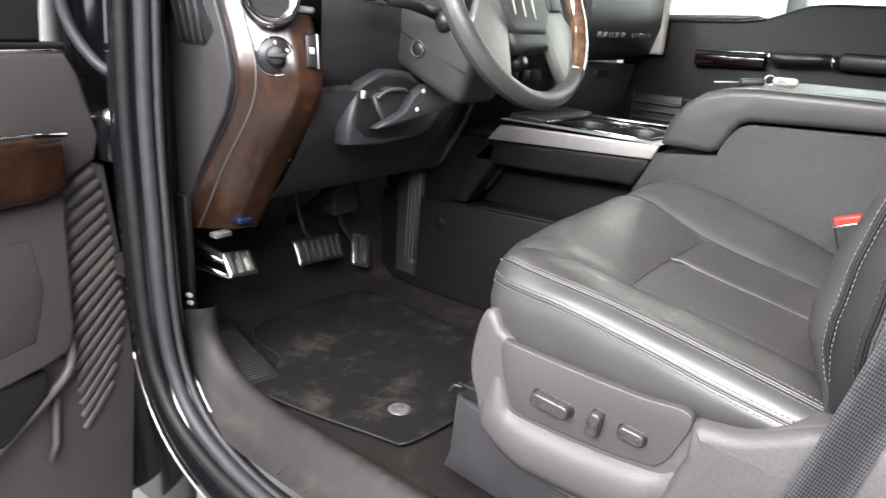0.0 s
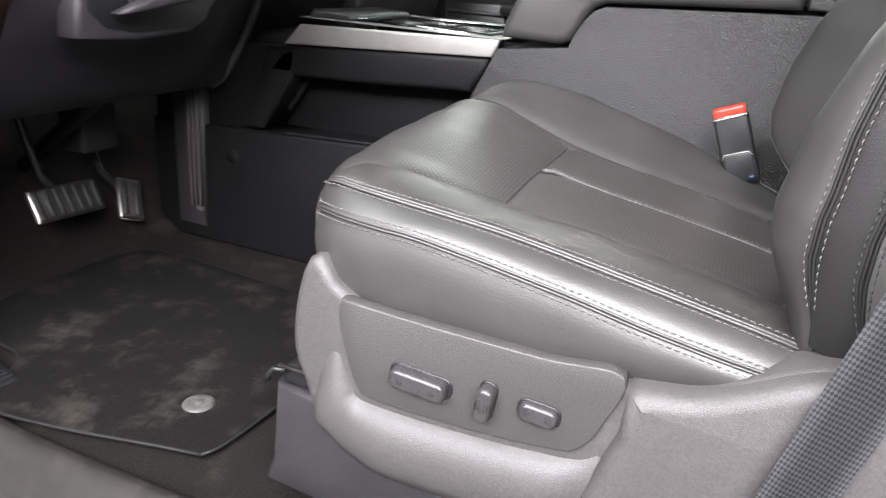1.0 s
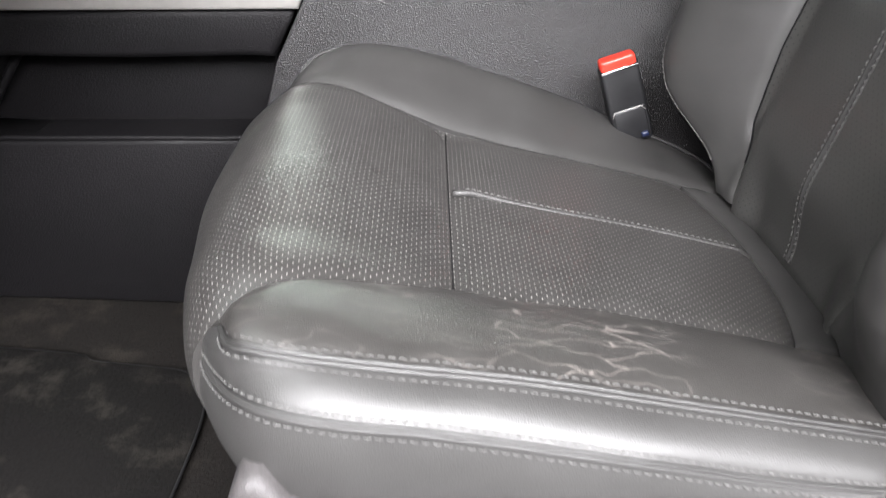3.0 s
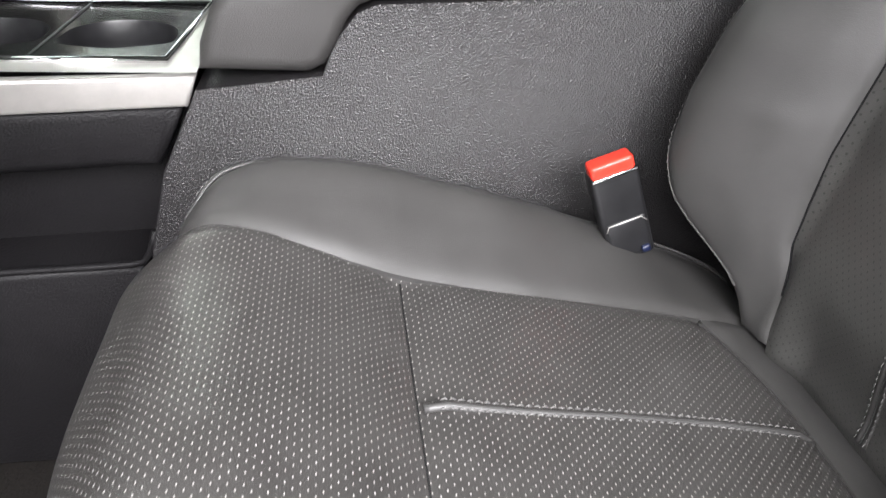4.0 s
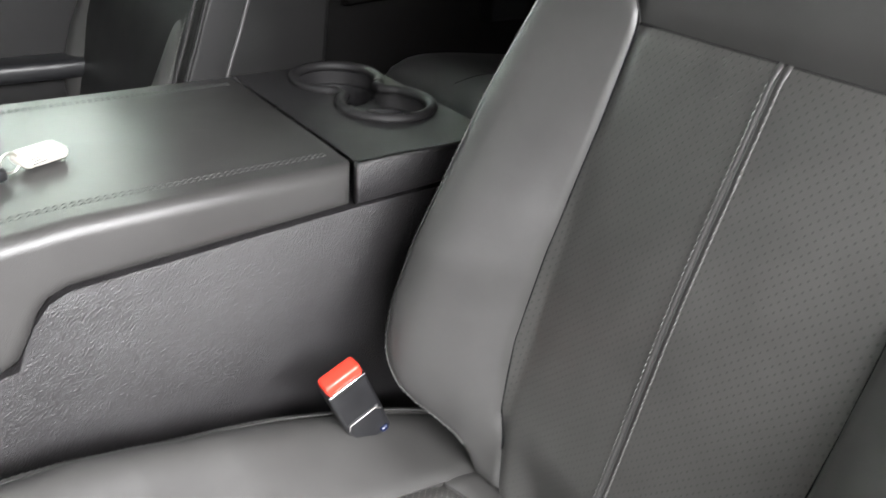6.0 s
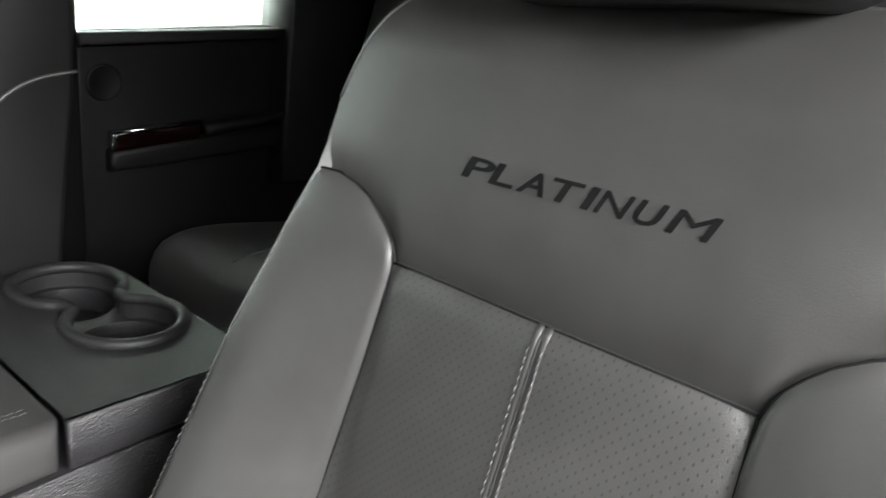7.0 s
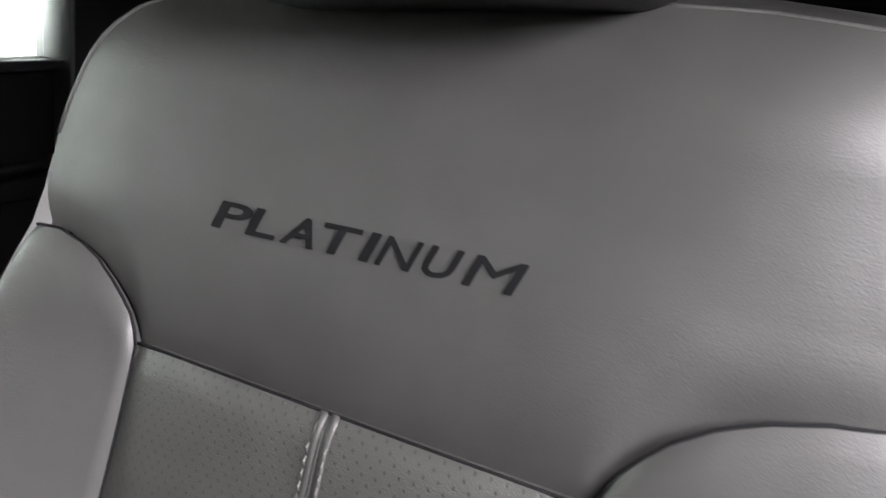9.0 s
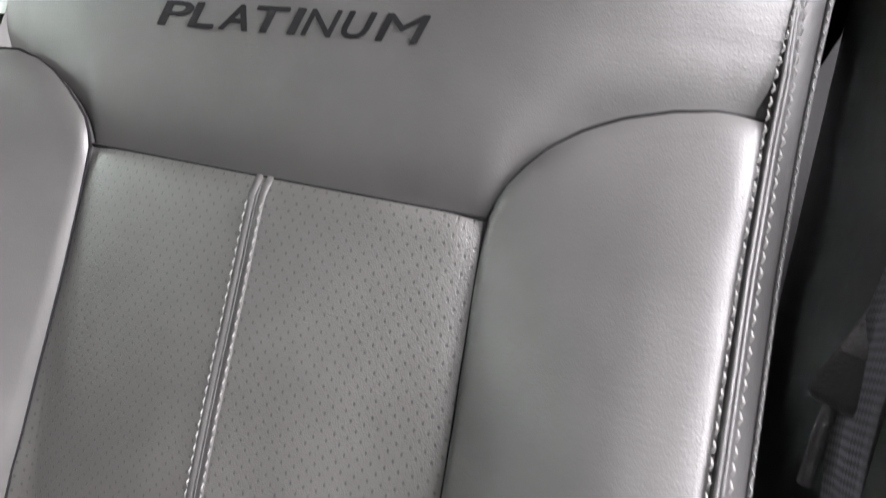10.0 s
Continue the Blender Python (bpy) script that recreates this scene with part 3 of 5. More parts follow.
def bolster_low(u, b):
    q, p = edge_low(u), np.array(cushion(u, -y_in(u)))
    x = p[0]
    w = 1 - b
    puff = interp(x, [.13, .16, .22, .30, .45, .58, .66], [.001, .005, .009, .011, .012, .010, .005])
    bump = math.sin(math.pi * min(1, max(0, w))) ** .8 * (1 - .25 * w)
    return tuple(p * (1 - w) + q * w + np.array((-.25, -.2, 1.0)) * puff * bump)


for sgn, lab, mt in ((-1, "scuffed and creased leather side bolster", LEATHER_WORN), (1, "smooth leather side bolster", LEATHER)):
    def bol(a, b, sgn=sgn):
        u = a * UT * (1 if sgn > 0 else .975)
        if sgn < 0:
            return u, b
        b2 = b
        return u, sgn * (y_inb(u) + (y_out(u) - y_inb(u)) * b2)
    patch("side_bolster", cushion if sgn > 0 else bolster_low, bol, 110, 24, mt, seat, lab, flip=True, dip=.004, wide=.007, wrinkle=.0012)

# seams: middle stitch of the cushion, seam rows beside the insert
def surf_curve(S, pts, way=-1):
    e = 1e-3
    c, n = [], []
    for u, y in pts:
        du, dy = np.array(S(u + e, y)) - np.array(S(u - e, y)), np.array(S(u, y + e)) - np.array(S(u, y - e))
        k = way * np.cross(du, dy)
        c.append(S(u, y)), n.append(k / np.linalg.norm(k))
    return np.array(c), np.array(n)


mid = [(u_of_x(x), .006 + .006 * math.sin((x - .30) * 10.5)) for x in np.linspace(.303, .596, 60)]
c, n = surf_curve(cushion, mid)
sunk = np.clip(np.minimum(np.arange(60), np.arange(60)[::-1]) / 3.0, 0, 1)[:, None] - 1
part("seam_ridge", tube(c + n * (.0008 + .0050 * sunk), .0034, 8), LEATHER, seat)
for s in (-.0042, .0042):
    c2, n2 = surf_curve(cushion, [(u, y + s) for u, y in mid])
    stitch_part((c2 + n2 * (.0024 + .004 * sunk))[2:-2], n2[2:-2], seat, THREAD, length=.0045, gap=.0016, r=.0007)

def relaxed(c, rounds):
    c = np.array(c)
    for _ in range(rounds):
        c[1:-1] = (c[:-2] + 2 * c[1:-1] + c[2:]) / 4
    return c


# outer bands and side panels with their double welts
for sgn in (-1, 1):
    c1 = spline([cushion(u, sgn * y_out(u)) if sgn > 0 else tuple(edge_low(u)) for u in np.linspace(0, UT * .992, 40)], 90)
    c2, c3 = [], []
    for x in np.linspace(.66, .195, 46):
        c2.append((x, YC + sgn * interp(x, [.15, .18, .24, .4, .55, .66], [.268, .286, .296, .299, .290, .275]), interp(x, [.15, .19, .27, .34, .41, .47, .53, .58, .66], [.367, .372, .371, .362, .351, .337, .326, .318, .305])))
        c3.append((x, YC + sgn * interp(x, [.15, .18, .24, .4, .55, .66], [.255, .268, .276, .278, .270, .26]), interp(x, [.15, .26, .40, .47, .53, .56, .66], [.262, .258, .262, .268, .280, .292, .29])))
    for dx, yy, zz in ((.176, .279, .371), (.162, .264, .366), (.148, .243, .358), (.133, .214, .348), (.122, .185, .338)):
        c2.append((dx, YC + sgn * yy, zz))
        c3.append((dx + .014, YC + sgn * (yy - .012), .266))
    c2, c3 = relaxed(spline(c2, 90), 6), relaxed(spline(c3, 90), 6)
    if sgn > 0:
        c2[:, 2] -= [.035 * smooth01((x - .44) / .14) for x in c2[:, 0]]
        c3[:, 2] -= [.035 * smooth01((x - .44) / .14) for x in c3[:, 0]]
    tang = np.gradient(c2, axis=0)
    out = np.cross(tang, (0, 0, 1.0)) * (1 if sgn < 0 else -1)
    out /= np.linalg.norm(out, axis=1)[:, None]
    out = -out if out[10, 1] * sgn < 0 else out
    up = out + np.array((0, 0, .55))
    up /= np.linalg.norm(up, axis=1)[:, None]
    ribbon(c1, c2, 9, .0035, up, "outer_band", LEATHER_SIDE, seat, flip=sgn > 0)
    ribbon(c2, c3, 12, .012, out, "side_panel", LEATHER_SIDE, seat, flip=sgn > 0)
    up1 = out * .45 + np.array((0, 0, .9))
    welt(c1, up1 / np.linalg.norm(up1, axis=1)[:, None], seat, r=.0016)
    welt(c2, out * .95 + np.array((0, 0, .25)), seat, r=.0013)
part("cushion_core", rbox((.155, YC - .21, .20), (.66, YC + .21, .300), .02), BLACK, seat)

# backrest
def zi(z, zs, vs):
    return interp(z, zs, vs)


FZ = [.28, .33, .36, .39, .41, .44, .50, .56, .62, .70, .77, .83, .87, 1.0]
FF = [.02, .03, .048, .070, .082, .090, .092, .083, .065, .043, .021, .005, .0, .0]
GY = [0, .122, .132, .165, .205, .232, .25]
GV = [0, 0, .05, .50, .92, 1.0, .86]


def back(z, y):
    a = abs(y)
    x = .705 + (z - .776) * .21
    G, V = (GY, GV) if y > 0 else (GY[:6] + [.262, .295], GV[:6] + [.83, .30])
    last = len(G) - 1
    k = max(0, min(last - 1, int(np.searchsorted(G, a)) - 1))
    t = (a - G[k]) / (G[k + 1] - G[k])
    sl = lambda i: 0.0 if i <= 1 or i == 5 else (V[min(i + 1, last)] - V[i - 1]) / (G[min(i + 1, last)] - G[i - 1])
    h = G[k + 1] - G[k]
    g = (2 * t ** 3 - 3 * t * t + 1) * V[k] + (t ** 3 - 2 * t * t + t) * sl(k) * h + (-2 * t ** 3 + 3 * t * t) * V[k + 1] + (t ** 3 - t * t) * sl(k + 1) * h
    f = zi(z, FZ, FF) * g - .022 * smooth01((.40 - z) / .09) * (1 - smooth01((a - .07) / .05))
    f += .006 * math.exp(-((z - .60) / .12) ** 2) * math.exp(-(a / .09) ** 2)
    top = smooth01((z - .80) / .10)
    f -= top * (.012 if y < 0 else .010) * max(0.0, (a - .15) / .09) ** 2
    f -= .028 * max(0.0, (z - .925) / .05) ** 2
    f += .002 * math.exp(-((z - .86) / .05) ** 2) * math.exp(-(a / .2) ** 4)
    return x - f, YC + y, z


bk_in = lambda z: interp(z, [.30, .34, .40, .48, .58, .70, .776, .79], [.105, .116, .132, .137, .136, .131, .1285, .1285])
OUT = {1: [.140, .155, .167, .183, .200, .214, .227, .240, .245, .243, .239, .230, .2225], -1: [.257, .262, .264, .265, .265, .2645, .264, .263, .2600, .250, .2425, .238, .2365]}
YM = {1: .2225, -1: .2365}
bk_out = lambda z, sgn: interp(z, [.315, .34, .355, .37, .39, .41, .43, .46, .50, .60, .70, .78, .83], OUT[sgn])
SIDE = {-1: 1.035, 1: 1.0}
LOW_Y = [.1285, .131, .135, .142, .152, .165, .18, .198, .215, .235]
LOW = {1: [.779, .787, .795, .803, .812, .821, .827, .831, .8305, .828], -1: [.779, .788, .797, .807, .818, .828, .8355, .841, .8432, .842]}
z_low = lambda y, sgn: interp(abs(y), LOW_Y, LOW[sgn])


def z_top(y, sgn):
    if sgn < 0:
        return interp(abs(y), [0, .10, .15, .19, .217, .231, .2365], [.985, .986, .986, .982, .968, .948, .924])
    return interp(abs(y), [0, .113, .169, .185, .1966, .2086, .2166, .2225], [.978, .975, .967, .960, .947, .922, .903, .880])


def bk_insert(a, b):
    z = .30 + a * (.781 - .30)
    return z, (b * 2 - 1) * bk_in(z)


def bk_upper(a, b):
    sgn = 1 if b > .5 else -1
    y = YM[sgn] * math.sin((b - .5) * math.pi)
    lo = .779 if abs(y) < .1285 else z_low(y, sgn)
    return lo + a * (z_top(y, sgn) - lo), y * (1 + .035 * smooth01((-y - .13) / .08))


patch("backrest_insert", back, bk_insert, 90, 60, PERF_BACK, seat, "perforated grey leather backrest insert", flip=False, dip=.0050, wide=.007, puff=.002)
patch("backrest_top", back, bk_upper, 60, 110, LEATHER, seat, "smooth grey leather upper backrest", flip=False, dip=.0095, wide=.020, wrinkle=.0007, edges=(1, 0, 0, 0))
for sgn in (-1, 1):
    def bb(a, b, sgn=sgn):
        b2 = b if sgn > 0 else 1 - b
        zt = z_low(.1285 + .1045 * b2, sgn)
        zt = z_low(.1285 + (bk_out(zt, sgn) - .1285) * b2, sgn)
        z = .315 + a * (zt - .315)
        yi = bk_in(min(z, .776))
        yy = yi + max(.004, bk_out(z, sgn) - yi) * b2
        return z, sgn * yy * (1 + (SIDE[sgn] - 1) * smooth01((yy - .13) / .08))
    patch("backrest_bolster", back, bb, 90, 30, LEATHER, seat, "smooth leather backrest side bolster", flip=False, tuck=.004 if sgn > 0 else .002, dip=.0036, wide=.005, wrinkle=.0008)

mid = [(z, 0.0) for z in np.linspace(.31, .7800, 90)]
rise = np.array([.0002 + .0020 * math.sin(math.pi * (z - .30) / .481) ** .7 - .0050 * math.exp(-((.781 - z) / .007) ** 1.3) for z, y in mid])[:, None]
for s in (-.0034, .0034):
    c2, n2 = surf_curve(back, [(z, s) for z, y in mid], 1)
    part("seam_ridge", tube(c2 + n2 * (rise - .0026), .0034, 8), LEATHER, seat)
    c3, n3 = surf_curve(back, [(z, s * 1.45) for z, y in mid[:-2]], 1)
    stitch_part(c3 + n3 * (rise[:-2] + .0006), n3, seat, THREAD_MID, length=.0046, gap=.0018, r=.0007)

c0, n0 = surf_curve(back, mid[:-1], 1)
part("seam_gap", tube(c0 + n0 * (rise[:-1] - .0004), .0007, 6), THREAD_DARK, seat)

# dark tubes for the shaded gaps at the bottom of the sewn joints
for sgn in (-1, 1):
    for pts in ([(z_low(y, sgn), sgn * y * (1 + (SIDE[sgn] - 1) * smooth01((y - .13) / .08))) for y in np.linspace(.1285, YM[sgn], 40)],
                [(z, sgn * bk_in(z)) for z in np.linspace(.36, .779, 60)]):
        cj, nj = surf_curve(back, pts, 1)
        part("joint_line", tube(cj - nj * .0040, .0010, 6), LETTER, seat)
cj, nj = surf_curve(back, [(.7803, y) for y in np.linspace(-.1285, .1285, 50)], 1)
part("joint_line", tube(cj - nj * .0054, .0010, 6), LETTER, seat)
cj, nj = surf_curve(cushion, [(U30, y) for y in np.linspace(-.146, .146, 50)])
part("joint_line", tube(cj - nj * .0092, .0009, 6), SHADED_LEATHER, seat)

# edge of the backrest, from low on the door side over the top and down again
for sgn in (-1, 1):
    edge = [(z, sgn * bk_out(z, sgn) * SIDE[sgn]) for z in np.linspace(.345, .875 if sgn > 0 else .915, 60)]
    edge += [(z_top(y, sgn), sgn * y * (1 + (SIDE[sgn] - 1) * smooth01((y - .13) / .08))) for y in np.linspace(YM[sgn] - .0005, .0, 50)]
    e1 = np.array([back(z, y) for z, y in edge])
    tang = np.gradient(e1, axis=0)
    out = np.cross(tang, (1.0, 0, .2))
    out /= np.linalg.norm(out, axis=1)[:, None]
    if out[20, 1] * sgn < 0:
        out = -out
    rear = np.array((.97, 0, -.2))
    e2 = e1 + out * (.012 if sgn < 0 else -.004) + rear * np.array([interp(z, [.3, .5, .8, .95, 1], [.034, .034, .030, .02, .02]) for z, y in edge])[:, None]
    e3 = e2 + rear * np.array([interp(z, [.3, .5, .7, .98], [.10, .10, .10, .05]) for z, y in edge])[:, None] - out * .008
    mix = out * .75 - rear * .65
    mix /= np.linalg.norm(mix, axis=1)[:, None]
    ribbon(e1, e2, 8, (.002 if sgn < 0 else .0015), mix, "back_band", SHADED_LEATHER if sgn < 0 else LEATHER_SIDE, seat, dip=.0005 if sgn < 0 else .004, flip=sgn < 0)
    ribbon(e2, e3, 8, .008, out, "back_side_panel", LEATHER_SIDE, seat, flip=sgn < 0)
    if sgn < 0:
        welt(e1[:61], mix[:61], seat, r=.0015, thread=THREAD_MID, mat=SHADED_LEATHER)
    else:
        cs_, ns_ = surf_curve(back, [(z, y - .0055) for z, y in edge[2:50]], 1)
        stitch_part(cs_ - ns_ * .0002, ns_, seat, THREAD_MID, length=.0046, gap=.0018, r=.0007)
    part("welt", tube(e1[60:] + mix[60:] * -.0006, .0016, 8), LEATHER_SIDE, seat)
    if sgn < 0:
        welt(e2[:70], out[:70], seat, r=.0014, thread=THREAD_DARK, mat=SHADED_LEATHER)
core = [(back(z, 0)[0] + .014, z) for z in np.linspace(.30, .95, 14)]
core += [(x + .10 - .03 * smooth01((z - .7) / .3), z) for x, z in reversed(core)]
part("backrest_shell", prism(core, 1, YC - .21, YC + .21, .012), PLASTIC_DARK, seat)

# trim word on the backrest, pressed into the leather letter by letter
letters = []
for ch, vl, vr in (("P", .0878, .0665), ("L", .0657, .0480), ("A", .0441, .0244), ("T", .0245, .0037), ("I", -.0014, -.0062), ("N", -.0102, -.0279), ("U", -.0325, -.0480), ("M", -.0545, -.0776)):
    fc = bpy.data.curves.new("letter", "FONT")
    fc.body, fc.size, fc.resolution_u, fc.offset = ch, 1.0, 3, 0.0 if ch in "MN" else .012
    fo = bpy.data.objects.new("letter", fc)
    scene.collection.objects.link(fo)
    bpy.context.view_layer.update()
    fm = bpy.data.meshes.new_from_object(fo.evaluated_get(bpy.context.evaluated_depsgraph_get()))
    bpy.data.objects.remove(fo)
    for shift, lift in ((0, .0009), (.0004, .0006)):
        bm = bmesh.new()
        bm.from_mesh(fm)
        bmesh.ops.triangulate(bm, faces=bm.faces)
        xs, ys = [v.co.x for v in bm.verts], [v.co.y for v in bm.verts]
        for v in bm.verts:
            X, Y = (v.co.x - min(xs)) / (max(xs) - min(xs)), (v.co.y - min(ys)) / (max(ys) - min(ys))
            yy = vl + (vr - vl) * X - .0052 * Y - shift
            zz = .8540 + .0036 * (.0878 - yy) / .17 + .0138 * Y - shift
            v.co = Vector(back(zz, yy)) + Vector((-lift, 0, 0))
        letters.append(bm)
part("lettering", join(*letters), LETTER, seat, "dark debossed trim word", smooth=False)

# headrest, coloured near black for the shade on its underside
hb = rbox((.695, .298, .980), (.825, .524, 1.170), .030, 7)
for v in hb.verts:
    v.co.x += .55 * (v.co.y - .40) ** 2 + .10 * (v.co.z - 1.0)
    v.co.z += .35 * max(0.0, abs(v.co.y - .41) - .07) ** 1.5 - .08 * (v.co.y - .33)
hr = part("headrest", hb, DEEP_SHADE_LEATHER, seat, "leather headrest, shade of its underside in the colour")
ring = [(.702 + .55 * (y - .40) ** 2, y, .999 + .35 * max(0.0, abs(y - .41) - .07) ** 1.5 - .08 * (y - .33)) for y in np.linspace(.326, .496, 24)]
part("headrest_seam", tube(ring, .0016, 6), DEEP_SHADE_LEATHER, hr)
for s in (-1, 1):
    part("headrest_post", tube([(.79, YC + s * .06, .94), (.79, YC + s * .06, 1.03)], .0055, 10), BLACK, seat, "dark headrest post")

# plastic side shield with its switches
def shield_outline():
    return spline([(.186, .334), (.172, .328), (.162, .300), (.156, .262), (.157, .228), (.168, .20), (.181, .165), (.207, .135), (.26, .120), (.36, .108), (.46, .104), (.55, .112), (.64, .15), (.70, .21), (.715, .30), (.70, .345), (.66, .352), (.60, .343), (.55, .316), (.52, .300), (.47, .290), (.40, .285), (.30, .286), (.235, .294), (.200, .312)], 100)


SO = shield_outline()
bm = prism([tuple(p) for p in SO], 1, .118, .165, .010, 4)
part("side_shield", bm, PLASTIC, seat, "grey grained plastic seat side shield")
ledge = spline([(.2080, .298), (.2065, .275), (.213, .246), (.226, .213), (.243, .2015), (.34, .2015), (.428, .2095), (.449, .222), (.466, .254)], 60)
d = np.gradient(ledge, axis=0)
nrm = np.stack([d[:, 1], -d[:, 0]], 1)
nrm /= np.linalg.norm(nrm, axis=1)[:, None]
rows = []
for off, yy in ((-.001, .126), (.006, .113), (.017, .103), (.038, .101), (.060, .104), (.076, .113), (.084, .128)):
    taper = [smooth01(k / 22) * smooth01((59 - k) / 14) for k in range(60)]
    room = [min(1.0, (p[0] - .166) / max(.02, -q[0]) / .084) if q[0] < -.1 else 1.0 for p, q in zip(ledge, nrm)]
    rows.append([(p[0] + q[0] * off * (.15 + .85 * w) * s, yy + (.127 - yy) * (1 - w), p[1] + q[1] * off * (.15 + .85 * w) * s) for p, q, w, s in zip(ledge, nrm, taper, room)])
part("shield_lip", grid(np.array(rows)), PLASTIC, seat)
rear_o = spline([(.471, .292), (.50, .296), (.52, .300), (.55, .3145), (.60, .341), (.66, .350), (.698, .343), (.712, .30), (.697, .212), (.64, .153), (.55, .116), (.47, .108), (.448, .13), (.446, .165), (.456, .205), (.470, .25)], 80)
part("shield_rear", prism([tuple(p) for p in rear_o], 1, .1015, .160, .013, 2), PLASTIC, seat, "scuffed grey plastic rear of the side shield")
pan = spline([(.2125, .302), (.210, .285), (.217, .253), (.230, .2175), (.245, .2065), (.34, .2065), (.425, .2145), (.444, .226), (.456, .250), (.466, .2985), (.40, .2965), (.30, .2975), (.23, .300)], 70)
bm = prism([tuple(p) for p in pan], 1, .1135, .128, .0016, 2)
part("switch_panel", bm, SHIELD_PANEL, seat, "grey plastic switch panel")


def knob(cx, cz, w, h, ang, dep, name):
    outline = []
    r = min(w, h) * .42
    for qx, qz, a0 in ((w / 2 - r, h / 2 - r, 0), (-w / 2 + r, h / 2 - r, 90), (-w / 2 + r, -h / 2 + r, 180), (w / 2 - r, -h / 2 + r, 270)):
        for k in range(6):
            a = radians(a0 + k * 18)
            outline.append((qx + r * math.cos(a), qz + r * math.sin(a)))
    ca, sa = math.cos(radians(ang)), math.sin(radians(ang))
    well = [(cx + 1.12 * x * ca - 1.12 * z * sa, cz + 1.12 * x * sa + 1.12 * z * ca) for x, z in outline]
    part("switch_well", prism(well, 1, .1120, .1145, .001), BLACK, seat)
    body = [(cx + x * ca - z * sa, cz + x * sa + z * ca) for x, z in outline]
    k = part(name, prism(body, 1, .1125 - dep, .116, .0042, 4), KNOB, seat, "dark grey plastic power seat switch")
    for s in (-1, 1):
        for q in (-1, 0, 1):
            px, pz = s * w * .28 + q * .0022, h * .05
            X, Z = cx + px * ca - pz * sa, cz + px * sa + pz * ca
            part("grip_ridge", rbox((X - .0005, .1125 - dep - .0006, Z - h * .16), (X + .0005, .1125 - dep + .001, Z + h * .16), .0003, 1), KNOB, k)


knob(.2955, .2425, .055, .0195, -4, .013, "slide_switch")
knob(.3575, .2425, .0155, .034, -7, .013, "recline_switch")
knob(.4040, .2455, .034, .018, -4, .008, "lumbar_switch")

# seat riser and track
part("riser", prism([(.118, .168), (.112, .07), (.10, .035), (.30, .020), (.66, .010), (.66, .12), (.24, .15)], 1, .145, .205, .006), PLASTIC_DARK, seat, "dark plastic seat riser cover")
part("riser", prism([(.118, .168), (.112, .07), (.10, .02), (.30, .010), (.66, .004), (.66, .12), (.24, .15)], 1, .60, .65, .006), PLASTIC_DARK, seat)
part("track_rail", rbox((.125, .150, .166), (.60, .182, .186), .003), BLACK, seat, "black steel seat track rail")
part("rail_edge", rbox((.118, .146, .1855), (.30, .151, .1885), .001, 1), STEEL, seat, "bare steel rail edge")
part("rail_hook", tube([(.131, .143, .186), (.118, .141, .186), (.112, .140, .178), (.112, .140, .170)], .0028, 6), BLACK, seat)
part("track_rail", rbox((.125, .62, .166), (.60, .65, .186), .003), STEEL, seat)
part("track_bar", tube([(.150, .150, .200), (.15, .30, .203), (.15, .62, .203)], .006, 10), BLACK, seat, "black seat adjuster bar")
part("crossmember", rbox((.25, .19, .001), (.55, .62, .2), .01), BLACK, seat)

# ---- belt and buckle ----
buckle = thing("seat_belt_buckle", "black seat belt buckle with a red release button beside the console", "buckle")
BM = Matrix.Translation((.493, .655, .434)) @ Matrix.Rotation(radians(-22), 4, "Y")
part("housing", rbox((-.0225, -.012, -.105), (.0225, .012, -.006), .005, 3, BM), BLACK, buckle, "black plastic buckle housing")
part("release_button", rbox((-.0207, -.0115, -.010), (.0207, .0085, .005), .004, 3, BM), RED, buckle, "red release button")
part("slot_trim", rbox((-.0215, -.0135, -.0105), (.0215, -.0105, -.0070), .0008, 1, BM), CHROME, buckle, "pale metal latch slot")
part("lower_cover", rbox((-.0195, -.0145, -.100), (.0195, -.0100, -.058), .003, 2, BM), BLACK, buckle)
part("cover_edge", tube([BM @ Vector(p) for p in ((-.020, -.0150, -.064), (-.017, -.0152, -.058), (.014, -.0152, -.058), (.019, -.0150, -.064))], .0007, 6), SATIN, buckle)
part("wire_plug", rbox((.008, -.018, -.098), (.017, -.012, -.091), .002, 2, BM), BLUE, buckle, "blue wire plug")
part("stalk", rbox((-.014, -.004, -.24), (.014, .004, -.10), .003, 2, BM), BLACK, buckle)

belt = thing("seat_belt", "dark grey woven seat belt hanging beside the driver seat", "seat belt")
cl = spline([(.555, .095, .05), (.576, .090, .15), (.602, .090, .27), (.644, .095, .46), (.680, .112, .62), (.705, .122, .74), (.735, .095, .92), (.78, .05, 1.12)], 60)
rows = []
for p in cl:
    rows.append([(p[0] - .0235 + .047 * k / 4, p[1] + .006 * k / 4 - (.0015 if k in (1, 3) else 0), p[2] - (.009 * k / 4)) for k in range(5)])
rows = np.array(rows)
uv = [[(i * .012, j * .012) for j in range(5)] for i in range(60)]
bm = grid(rows, uv)
bmesh.ops.solidify(bm, geom=bm.faces[:], thickness=.0016)
part("webbing", bm, WEB, belt, "dark grey woven belt webbing")
TA, TB = Vector((.714, .1320, .731)), Vector((.736, .1130, .765))
TM = Matrix.Translation((TA + TB) / 2) @ (TB - TA).to_track_quat("X", "Z").to_matrix().to_4x4()
part("latch_tongue", rbox((-.026, -.012, -.0055), (.026, .012, .0055), .0045, 3, TM), TRIM_RUBBER, belt, "black plastic covered latch tongue")
part("tongue_slot", rbox((-.004, -.009, .005), (.014, .009, .0062), .0005, 1, TM), PLASTIC_DARK, belt)
